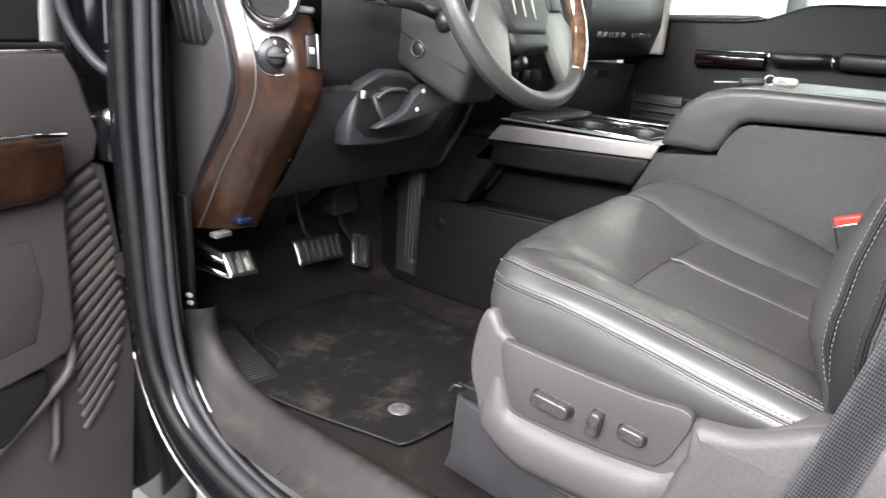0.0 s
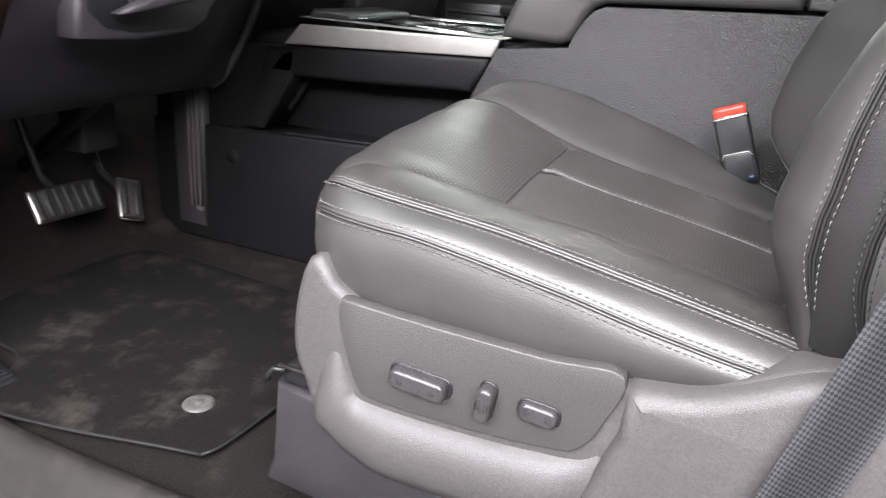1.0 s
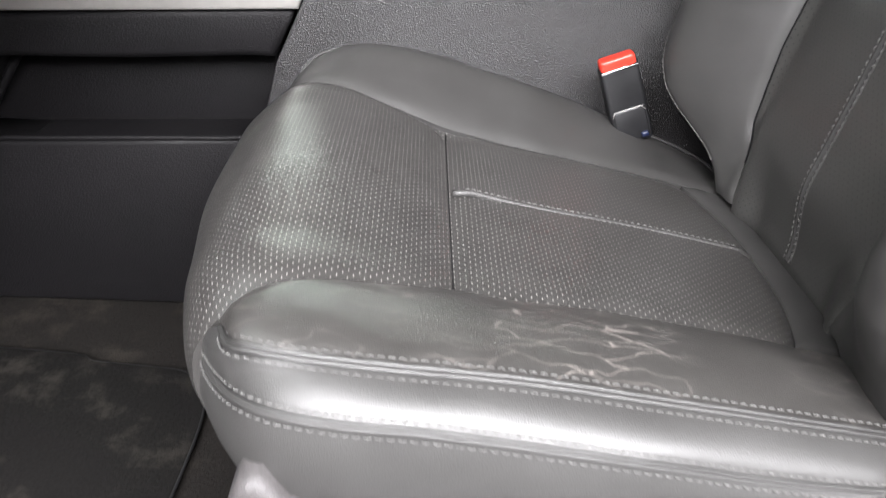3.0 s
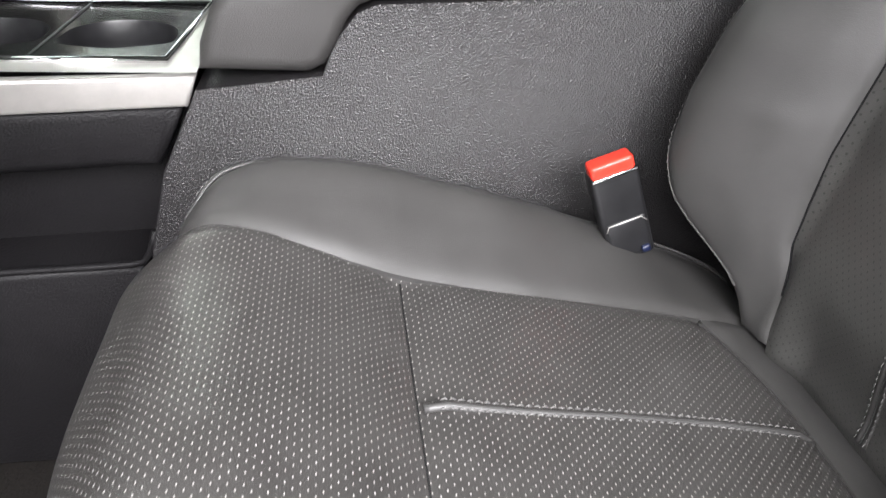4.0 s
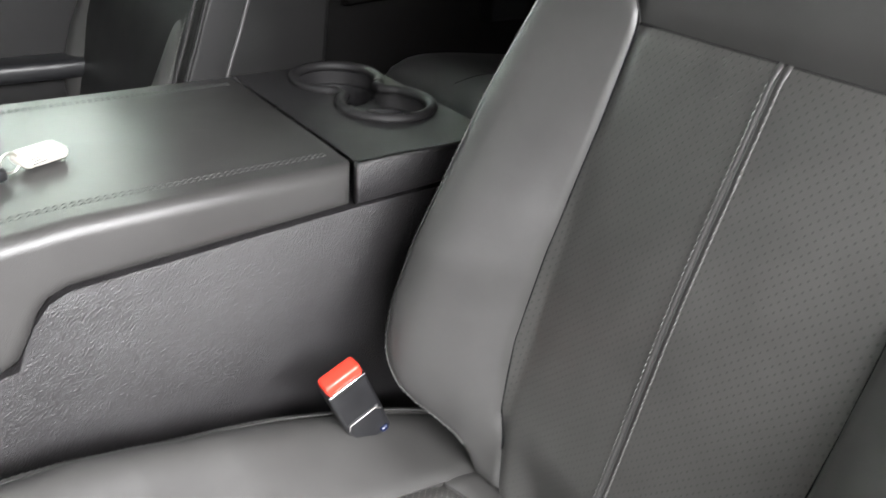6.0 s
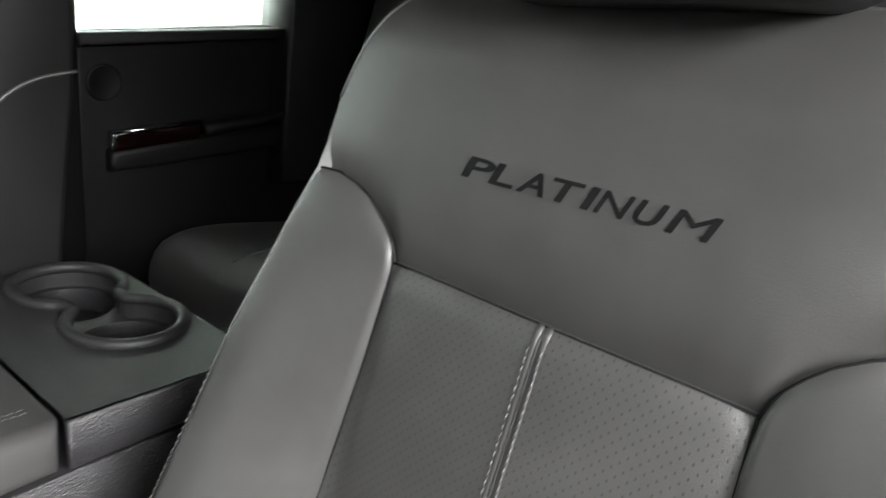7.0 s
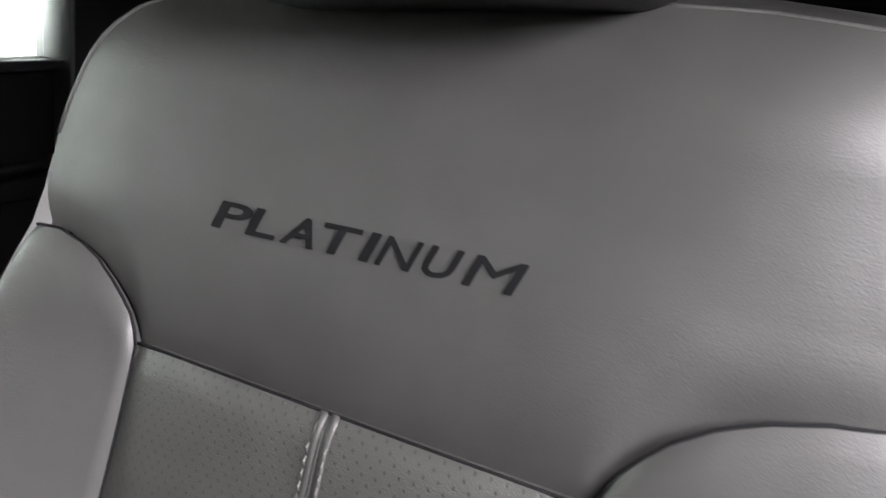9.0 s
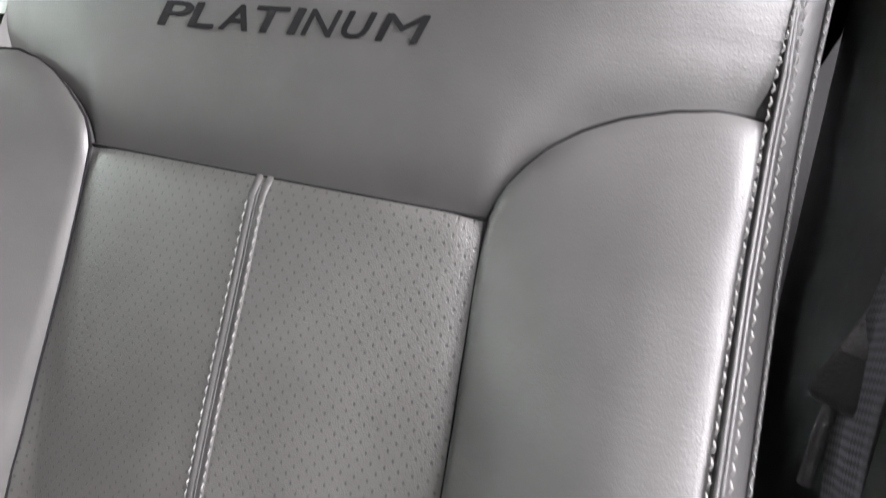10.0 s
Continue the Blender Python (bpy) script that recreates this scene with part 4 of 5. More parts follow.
part("tongue_blade", tube([(.716, .1315, .735), (.715, .1340, .712), (.714, .1350, .690)], .0034, 8), PLASTIC_DARK, belt, "dark steel tongue blade")
part("belt_fold", tube(spline([(.726, .121, .742), (.723, .119, .725), (.720, .1175, .707), (.719, .1195, .698), (.722, .122, .700), (.726, .121, .720)], 24), .0042, 8), WEB, belt, "folded belt loop at the tongue")
part("anchor", rbox((.53, .085, .02), (.585, .105, .075), .004), BLACK, belt)
part("guide_ring", rbox((.75, .03, 1.10), (.82, .06, 1.15), .008), BLACK, belt)

# ---- centre console ----
def plate_with_holes(outer, holes, z):
    bm = bmesh.new()
    edges = []
    for loop in [outer] + holes:
        vs = [bm.verts.new((p[0], p[1], z)) for p in loop]
        edges += [bm.edges.new((vs[i], vs[(i + 1) % len(vs)])) for i in range(len(vs))]
    bmesh.ops.triangle_fill(bm, edges=edges, use_beauty=True)
    bmesh.ops.recalc_face_normals(bm, faces=bm.faces)
    if bm.faces and sum(f.normal.z for f in bm.faces) < 0:
        bmesh.ops.reverse_faces(bm, faces=bm.faces)
    return bm


def circle(cx, cy, r, n=32, notch=()):
    out = []
    for i in range(n):
        a = 2 * math.pi * i / n
        rr = r
        for na, depth, wide in notch:
            d = abs((math.degrees(a) - na + 180) % 360 - 180)
            rr += depth * math.exp(-(d / wide) ** 2)
        out.append((cx + rr * math.cos(a), cy + rr * math.sin(a)))
    return out


def well(loop, z0, z1, shrink=.92):
    cx, cy = np.mean([p[0] for p in loop]), np.mean([p[1] for p in loop])
    bm = bmesh.new()
    rings = []
    for z, k in ((z0, 1.0), (z0 - .002, .985), (z1, shrink)):
        rings.append([bm.verts.new((cx + (p[0] - cx) * k, cy + (p[1] - cy) * k, z)) for p in loop])
    n = len(loop)
    for a, b in zip(rings, rings[1:]):
        for i in range(n):
            bm.faces.new((a[i], b[i], b[(i + 1) % n], a[(i + 1) % n]))
    bm.faces.new(rings[-1])
    return bm


console = thing("center_console", "charcoal plastic center console with padded armrest lid and cup holders", "console")
YA, YB = .745, 1.055
part("rear_body", prism([(.125, .468), (.085, .385), (.062, .30), (.045, .20), (.04, .0), (.73, .0), (.73, .563), (.565, .560), (.42, .5535), (.29, .547), (.272, .539), (.258, .522), (.246, .500), (.240, .482)], 1, YA, YB, .0015), CONSOLE, console, "pebbled charcoal plastic console side")
lid_outline = [(.130, .487), (.228, .485), (.243, .493), (.254, .512), (.264, .533), (.274, .545), (.290, .5515), (.42, .558), (.557, .565), (.557, .6125), (.30, .6115), (.24, .606), (.20, .594), (.168, .572), (.145, .540), (.133, .510)]
lid = part("armrest_lid", prism(lid_outline, 1, YA - .008, YB + .006, .015, 5), LID, console, "smooth grey armrest lid")
for yy in (YA + .030, YB - .030):
    for s in (0, .006):
        top = spline([(.165, .7, .5700), (.185, .7, .5860), (.205, .7, .5965), (.245, .7, .6065), (.30, .7, .6112), (.42, .7, .6122), (.545, .7, .6122)], 50)
        stitch_part(np.array([(p[0], yy - s, p[2]) for p in top]), np.array([(0, 0, 1.0)] * 50), lid, THREAD_DARK, r=.0006, length=.005)
outer = [(.563, YA - .002), (.712, YA - .002), (.735, YA + .012), (.748, YA + .05), (.748, YB - .05), (.735, YB - .012), (.712, YB), (.563, YB)]
H1, H2, HR, NECK = Vector((.678, .992)), Vector((.684, .879)), .0560, .030


def figure_eight(grow=0.0):
    ax = (H2 - H1).normalized()
    sd = Vector((-ax.y, ax.x))
    r, nk = HR + grow, NECK + grow
    q = math.asin(nk / r)
    base = math.atan2(ax.y, ax.x)
    out = [H1 + Vector((math.cos(a), math.sin(a))) * r for a in np.linspace(base + q, base + 2 * math.pi - q, 30)]
    out += [H2 + Vector((math.cos(a), math.sin(a))) * r for a in np.linspace(base + math.pi + q, base + 3 * math.pi - q, 30)]
    return [(p.x, p.y) for p in out]


eight = figure_eight()
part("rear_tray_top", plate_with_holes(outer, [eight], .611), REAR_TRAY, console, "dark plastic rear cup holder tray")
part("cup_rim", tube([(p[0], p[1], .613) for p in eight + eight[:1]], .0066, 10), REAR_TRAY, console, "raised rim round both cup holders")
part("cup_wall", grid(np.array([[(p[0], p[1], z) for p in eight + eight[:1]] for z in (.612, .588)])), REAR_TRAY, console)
c1h, c2h = circle(H1.x, H1.y, .0470, 36), circle(H2.x, H2.y, .0470, 36)
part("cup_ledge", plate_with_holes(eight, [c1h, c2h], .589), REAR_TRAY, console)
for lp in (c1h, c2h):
    part("cup_well", well(lp, .589, .520), CONSOLE_SHADE, console, "cup holder well, its shade put into the colour")
part("rear_tray_side", prism([(.562, .566), (.722, .571), (.722, .611), (.562, .611)], 1, YA - .006, YA + .004, .003), CONSOLE, console)
part("rear_tray_side", prism([(.562, .566), (.722, .571), (.722, .611), (.562, .611)], 1, YB - .004, YB + .004, .003), CONSOLE, console)
part("rear_tray_back", prism([(.720, YA), (.739, YA + .013), (.748, YA + .05), (.748, YB - .05), (.739, YB - .013), (.720, YB), (.720, YB - .003), (.736, YB - .015), (.7445, YB - .05), (.7445, YA + .05), (.736, YA + .015), (.720, YA + .003)], 2, .45, .6095, .0008, 1), CONSOLE, console)
# lower front part with its pocket, footwell shade put into its colour
part("front_upper_side", prism([(-.345, .372), (-.10, .380), (.052, .390), (.082, .390), (.112, .452), (-.287, .430)], 1, YA + .003, YA + .10, .010, 3), CONSOLE_SHADE, console, "charcoal plastic side below the trim")
part("pocket_frame", prism([(-.385, .262), (-.340, .264), (-.270, .374), (-.262, .425), (-.330, .42)], 1, YA + .003, YA + .10, .007, 3), CONSOLE_SHADE, console, "slanted front edge of the open side pocket")
part("front_cheek", prism([(-.62, .250), (-.36, .250), (-.28, .43), (-.62, .40)], 1, YA + .018, YA + .10, .004), CONSOLE_SHADE, console)
part("pocket_back", prism([(-.36, .26), (.07, .26), (.09, .41), (-.36, .40)], 1, YA + .085, YA + .10, .002), CONSOLE_SHADE, console)
part("pocket_floor", prism([(-.40, .252), (.055, .264), (.055, .270), (-.40, .258)], 1, YA + .012, YA + .090, .0015), CONSOLE_SHADE, console)
part("pocket_step", tube(spline([(-.315, YA + .056, .300), (-.262, YA + .054, .372), (-.245, YA + .052, .384), (-.20, YA + .052, .387), (.04, YA + .052, .393)], 40), .006, 8), CONSOLE_SHADE, console)
part("front_lower_side", prism([(-.62, .0), (.035, .0), (.048, .277), (-.115, .269), (-.47, .251), (-.62, .248)], 1, YA + .004, YB, .007, 3), CONSOLE_SHADE, console, "charcoal plastic lower console side")
part("fixing_cap", lathe([(0, .0016), (.0145, .0016), (.0155, .0006), (.0165, .0022), (.0185, .0)], 28, Matrix.Translation((-.417, YA + .0045, .195)) @ Matrix.Rotation(radians(90), 4, "X")), CONSOLE_SHADE, console, "round fixing cap")
part("pocket_lip", tube(spline([(-.30, YA + .010, .262), (-.10, YA + .009, .2715), (.02, YA + .008, .277), (.052, YA + .007, .284), (.066, YA + .006, .318)], 30), .004, 8), CONSOLE_SHADE, console)
# silver surround, cup tray and chrome bead
part("silver_trim", prism([(-.286, .432), (.117, .453), (.127, .482), (-.252, .470)], 1, YA - .004, YA + .012, .004, 3), SATIN, console, "brushed silver console trim")
part("silver_trim", prism([(-.262, .447), (.116, .453), (.127, .482), (-.262, .480)], 1, YB - .012, YB + .004, .005, 3), SATIN, console)
frame_outer = [(-.262, YA + .008), (.126, YA + .008), (.126, YB - .008), (-.262, YB - .008)]
frame_inner = [(-.158, YA + .040), (.094, YA + .040), (.106, YB - .034), (-.170, YB - .034)]
part("silver_deck", plate_with_holes(frame_outer, [frame_inner], .4815), SATIN, console, "brushed silver deck frame")
bead = [(p[0], p[1], .483) for p in frame_inner]
part("chrome_bead", tube([bead[0], bead[1], bead[2], bead[3], bead[0]], .0042, 8), CHROME, console, "chrome tray surround")
hole1 = circle(.030, .892, .056, 40, ((215, .012, 18), (330, .008, 16)))
hole2 = circle(-.100, .892, .056, 40, ((215, .012, 18), (330, .008, 16)))
part("cup_tray", plate_with_holes([(p[0], p[1]) for p in frame_inner], [hole1, hole2], .4795), TRAY, console, "dark grey glossy cup tray")
for lp in (hole1, hole2):
    part("cup_well", well(lp, .4795, .40), BLACK, console)
    part("cup_floor_ring", tube([(np.mean([q[0] for q in lp]) + .030 * math.cos(a), .888 + .030 * math.sin(a), .4035) for a in np.linspace(0, 6.283, 24)], .002, 6), PLASTIC_DARK, console)
part("tray_divider", rbox((-.036, YA + .043, .4795), (-.033, YB - .037, .4812), .0006, 1, Matrix.Identity(4)), PLASTIC_DARK, console)
part("front_pad", prism([(-.255, .480), (-.165, .482), (-.172, .492), (-.245, .496)], 1, YA + .03, YB - .03, .003), PLASTIC_DARK, console, "dark rubber tray mat")
part("console_base", rbox((-.60, YA + .09, .0), (.1, YB - .01, .44), .01), PLASTIC_DARK, console)

key = thing("key_fob", "black car key with a pale plastic tag lying on the armrest", "key")
KM = Matrix.Translation((.278, .858, .6115)) @ Matrix.Rotation(radians(22), 4, "Z") @ Matrix.Rotation(radians(-4), 4, "Y")
part("fob", rbox((-.052, -.013, .0), (-.008, .013, .012), .004, 3, KM), BLACK, key, "black remote key fob")
part("key_blade", rbox((-.098, -.004, .004), (-.05, .004, .0065), .0008, 1, KM), STEEL, key, "steel key blade")
part("split_ring", tube([KM @ Vector((.001 + .009 * math.cos(a), .0, .0095 + .009 * math.sin(a))) for a in np.linspace(0, 6.283, 20)], .0014, 6), STEEL, key)
part("tag", rbox((.006, -.014, .003), (.05, .014, .016), .006, 3, KM @ Matrix.Rotation(radians(4), 4, "Y")), PALE, key, "pale plastic key tag")
for k in range(3):
    part("tag_print", rbox((.013, -.0145, .0065 + .0025 * k), (.028 - .003 * k, -.0138, .0075 + .0025 * k), .0001, 1, KM), PLASTIC_DARK, key)

# ---- floor, mat, pedals ----
fx = np.concatenate([np.linspace(-1.0, -.56, 10), np.linspace(-.54, 2.0, 70)])
fy = np.linspace(.100, 1.66, 60)
pts = []
for x in fx:
    zt = 0.0 if x > -.58 else (-.58 - x) * 1.1
    pts.append([(x, y, zt + .004 * noise.noise(Vector((x * 6, y * 6, 0))) - .002) for y in fy])
tagged(part("floor", grid(np.array(pts)), CARPET), "dirty dark brown carpeted truck floor", "floor", kind="structure")
mat_o = spline([(-.012, .170), (.000, .20), (.008, .30), (.012, .50), (-.02, .575), (-.10, .592), (-.16, .598), (-.19, .612), (-.35, .625), (-.487, .632), (-.55, .60), (-.57, .45), (-.56, .30), (-.50, .24), (-.40, .225), (-.36, .18), (-.34, .12), (-.31, .112), (-.20, .128), (-.07, .158)], 120)
floor_mat = thing("floor_mat", "dusty black fabric floor mat with a round fixing grommet", "floor mat")
part("mat_sheet", prism([tuple(p) for p in mat_o], 2, .003, .0105, .002), MAT, floor_mat)
part("mat_binding", tube([(p[0], p[1], .0078) for p in list(mat_o) + [mat_o[0]]], .0024, 6), TRIM_RUBBER, floor_mat, "stitched black mat edging")
part("grommet", lathe([(0, .0145), (.006, .0145), (.0075, .0125), (.012, .0135), (.019, .0130), (.0215, .0108), (.022, .009)], 28, Matrix.Translation((-.084, .25, 0))), CLOUDY, floor_mat, "worn pale plastic grommet")
rest = thing("foot_rest", "black ribbed rubber foot rest on the floor", "foot rest")
RM = Matrix.Translation((-.452, .152, .014)) @ Matrix.Rotation(radians(-11), 4, "Z") @ Matrix.Rotation(radians(4), 4, "Y")
part("pad", rbox((-.13, -.050, -.014), (.115, .050, .006), .005, 3, RM), BLACK, rest)
for k in range(22):
    part("rib", rbox((-.10 + k * .0095, -.044, .0055), (-.0955 + k * .0095, .044, .0085), .001, 1, RM), PLASTIC_DARK, rest)


def pedal(name, label, centre, w, h, rot, ribs, arm):
    t = thing(name, label, "pedal", "pedals")
    M = Matrix.Translation(centre) @ Euler([radians(a) for a in rot]).to_matrix().to_4x4()
    part("pad", rbox((-.012, -w / 2, -h / 2), (.0, w / 2, h / 2), .006, 3, M), STEEL, t, "worn brushed steel pedal pad")
    for k in range(ribs):
        y = -w / 2 + w * (k + .5) / ribs
        part("grip", rbox((-.001, y - w / ribs * .20, -h * .40), (.003, y + w / ribs * .20, h * .40), .0012, 1, M), RUBBER, t, "black rubber grip strip")
    if arm:
        part("arm", tube([Vector(centre) + Vector((-.014, 0, 0))] + [Vector(a) for a in arm], .008, 8), BLACK, t)
    return t


pedal("brake_pedal", "worn steel brake pedal with rubber strips", (-.555, .472, .151), .156, .060, (-7, -28, 10), 7, [(-.60, .455, .19), (-.60, .43, .30), (-.62, .42, .40)])
pedal("accelerator_pedal", "narrow dark steel accelerator pedal", (-.585, .640, .103), .056, .088, (-24, -30, 0), 2, [(-.63, .61, .16), (-.65, .59, .26), (-.66, .58, .36)])
pk = pedal("parking_brake_pedal", "curved steel parking brake pedal", (-.435, .164, .222), .070, .052, (-10, -38, 12), 3, [(-.50, .15, .225), (-.60, .14, .245)])
part("arm", tube([(-.45, .15, .190), (-.52, .13, .198), (-.60, .12, .205)], .006, 8), CHROME, pk, "bare steel pedal arm")
part("arm", tube([(-.45, .15, .215), (-.52, .13, .230), (-.60, .12, .235)], .005, 8), CHROME, pk, "bare steel pedal arm")
col = thing("steering_joint", "black steering shaft and bracket under the dash", "steering shaft")
part("shaft", tube([(-.36, .47, .42), (-.70, .50, .18)], .014, 10), BLACK, col)
part("bracket", rbox((-.62, .52, .22), (-.56, .60, .36), .008), PLASTIC_DARK, col)
post = thing("console_bracket", "ribbed charcoal plastic post between dash and floor", "bracket")
part("post", prism([(-.560, .03), (-.488, .03), (-.482, .35), (-.560, .35)], 1, .742, .800, .006), DASH, post)
for k in range(3):
    part("rib", prism([(-.520 + .0115 * k, .075), (-.5135 + .0115 * k, .075), (-.5115 + .0115 * k, .345), (-.518 + .0115 * k, .345)], 1, .7345, .744, .002), PLASTIC, post)
part("foot", rbox((-.505, .735, .066), (-.490, .746, .078), .002), PLASTIC, post)

# ---- dashboard ----
dash = thing("dashboard", "charcoal plastic dashboard with burl wood trim", "dashboard")
DP = spline([(-.40, .80), (-.372, .705), (-.345, .64), (-.334, .588), (-.352, .53), (-.431, .425), (-.49, .335), (-.524, .285)], 60)
ddx = lambda y: interp(y, [.09, .10, .13, .165, .20, .245], [-.004, .0, .034, .062, .077, .084])


def dash_sweep(ys, z_hi, z_lo, lift=0.0, extra=None):
    rows = []
    for x, z in DP:
        if z_lo <= z <= z_hi:
            rows.append([(x + ddx(y) + lift + (extra(y, z) if extra else 0), y, z) for y in ys])
    return np.array(rows)


part("end_cap", prism([(-.40, .80), (-.372, .705), (-.345, .64), (-.334, .588), (-.352, .53), (-.431, .425), (-.49, .335), (-.524, .285), (-.64, .285), (-.70, .80)], 1, .083, .10, .003), DASH, dash, "grey plastic dashboard end cap")
part("wood_edge", grid(dash_sweep(np.linspace(.0955, .1155, 8), .80, .285, .004)), WOOD, dash, "glossy brown burl wood strip")
part("wood_trim", grid(dash_sweep(np.linspace(.1185, .2075, 24), .70, .285, .003, lambda y, z: .005 * math.sin(math.pi * (y - .1185) / .089))), WOOD, dash, "glossy brown burl wood panel")
for yy, rr, mt in ((.1170, .0012, SPOKE), (.0950, .0012, PLASTIC_DARK)):
    rows = [(x + ddx(yy) + .003, yy, z) for x, z in DP]
    part("trim_bead", tube(rows, rr, 6), mt, dash, "thin trim bead beside the wood")
for k in range(4):
    part("louvre", prism([(-.50 + .022 * k, .72), (-.492 + .022 * k, .72), (-.462 + .022 * k, .635), (-.472 + .022 * k, .640)], 1, .076, .088, .001), DASH, dash)
part("vent_shade", prism([(-.52, .72), (-.41, .72), (-.375, .655), (-.40, .630), (-.46, .630)], 1, .0815, .084, .0005), BLACK, dash)
VM = Matrix.Translation((-.294, .135, .712)) @ Matrix.Rotation(radians(-26), 4, "Z") @ Matrix.Rotation(radians(80), 4, "Y")
part("vent_ring", lathe([(.030, .0), (.034, .010), (.040, .012), (.045, .008), (.047, -.01)], 32, VM), CHROME, dash, "chrome ring of a round air vent")
part("vent_core", lathe([(0, .002), (.030, .002)], 24, VM), BLACK, dash)
part("chrome_sweep", tube([(-.372 + ddx(y) + .012 + .1 * (y - .12) ** 2, y, .700 - .06 * abs(y - .13)) for y in np.linspace(.118, .210, 14)], .0055, 8), SATIN, dash, "polished metal strip above the wood")
KM2 = Matrix.Translation((-.292, .140, .622)) @ Matrix.Rotation(radians(-32), 4, "Z") @ Matrix.Rotation(radians(84), 4, "Y")
hk = part("headlight_switch", lathe([(0, .004), (.027, .004), (.0295, .0), (.0295, -.006)], 32, KM2), BLACK, dash, "round black headlight switch")
part("knob", lathe([(0, .030), (.012, .030), (.0145, .026), (.017, .006), (.017, .0)], 24, KM2), PLASTIC_DARK, hk, "dark rotary knob")
part("knob_grip", rbox((-.004, -.015, .02), (.004, .015, .034), .002, 2, KM2), PLASTIC_DARK, hk)
part("switch_ring", tube([KM2 @ Vector((.0305 * math.cos(a), .0305 * math.sin(a), .003)) for a in np.linspace(0, 6.283, 40)], .0014, 6), CHROME, hk)
for a in (60, 115, 180):
    part("switch_mark", rbox((.0215 * math.cos(radians(a)) - .003, .0215 * math.sin(radians(a)) - .002, .004), (.0215 * math.cos(radians(a)) + .003, .0215 * math.sin(radians(a)) + .002, .0046), .0002, 1, KM2), PALE, hk)
SM = Matrix.Translation((-.256, .186, .632)) @ Matrix.Rotation(radians(-22), 4, "Z") @ Matrix.Rotation(radians(-10), 4, "Y")
sw = part("rocker_switch", rbox((-.004, -.009, -.026), (.003, .009, .026), .002, 2, SM), BLACK, dash, "black rocker switch")
part("switch_mark", rbox((.003, -.004, -.004), (.0035, .004, .006), .0002, 1, SM), PALE, sw)
part("switch_trim", rbox((-.004, .009, -.028), (.0035, .011, .028), .0008, 1, SM), SATIN, sw)
# upper fascia beside the column and lower knee panel
UP = [(-.30, .84), (-.262, .74), (-.258, .66), (-.268, .60), (-.285, .572)]
part("upper_fascia", grid(np.array([[(x - .012 * smooth01((y - .245) / .2), y, z) for y in np.linspace(.2085, .60, 24)] for x, z in spline(UP, 24)])), DASH, dash, "smooth grey plastic upper fascia")
LP = [(-.266, .566), (-.285, .52), (-.322, .45), (-.365, .39), (-.405, .352), (-.448, .337), (-.52, .334)]
part("knee_panel", grid(np.array([[(x + .030 * math.exp(-((y - .36) / .10) ** 2) * smooth01((z - .42) / .10) - .03 * smooth01((y - .60) / .1) * smooth01((z - .33) / .1), y, z) for y in np.linspace(.2085, .700 + .023 * smooth01((.55 - z) / .2), 40)] for x, z in spline(LP, 34)])), DASH_DARK, dash, "charcoal plastic knee panel")
part("wood_tail", tube([(-.45, .205, .345), (-.44, .21, .375)], .006, 8), RED, dash, "dark red hood release end")
part("panel_edge", tube(spline([(-.290, .694, .535), (-.342, .706, .445), (-.405, .719, .362), (-.440, .723, .338)], 20), .0068, 8), PLASTIC, dash, "grey trim edge of the knee panel")
part("hood_release", rbox((-.44, .10, .285), (-.42, .135, .295), .002), CLOUDY, dash, "pale hood release lever")
part("dash_underside", rbox((-.75, .10, .320), (-.50, 1.60, .36), .01), BLACK, dash)
part("blue_connector", rbox((-.45, .155, .30), (-.425, .185, .312), .003), BLUE, dash, "blue wire connector")
# storage tray under the column
tray = part("coin_tray", prism([(.262, .470), (.270, .520), (.285, .560), (.310, .580), (.357, .600), (.408, .597), (.500, .578), (.545, .560), (.530, .520), (.500, .490), (.460, .468), (.36, .462)], 0, -.275, -.236, .008, 3), DASH_DARK, dash, "grey bezel around a small open tray")
part("tray_shade", prism([(.283, .562), (.300, .574), (.350, .590), (.405, .586), (.470, .560), (.501, .512), (.492, .487), (.464, .475), (.358, .474), (.306, .482), (.281, .503)], 0, -.2365, -.2345, .0005), BLACK, tray)
part("tray_chute", prism([(.320, .558), (.353, .572), (.405, .568), (.398, .535), (.371, .518), (.344, .510)], 0, -.2355, -.226, .003), DASH, tray, "grey plastic chute inside the tray")
part("tray_flap", prism([(.306, .500), (.345, .513), (.383, .528), (.405, .556), (.440, .573), (.545, .573), (.548, .552), (.515, .527), (.455, .517), (.372, .505)], 0, -.232, -.205, .005, 2), DASH_DARK, tray, "dark flap over the tray slot")
part("tray_lever", tube(spline([(-.222, .322, .552), (-.219, .345, .565), (-.218, .385, .566), (-.222, .402, .560)], 16), .0035, 8), PLASTIC, tray)
part("tray_slot", prism([(.318, .556), (.326, .556), (.348, .512), (.340, .510)], 0, -.2345, -.226, .001), PLASTIC, tray)
part("tray_chip", rbox((-.234, .291, .552), (-.228, .299, .566), .001, 1), PALE, tray, "small pale tag in the tray")
for y, z in ((.428, .562), (.513, .566), (.412, .529)):
    part("screw", lathe([(0, .003), (.003, .003), (.0045, .001), (.005, 0)], 10, Matrix.Translation((-.205, y, z)) @ Matrix.Rotation(radians(90), 4, "Y")), PALE, tray)
tray.location.x -= .013
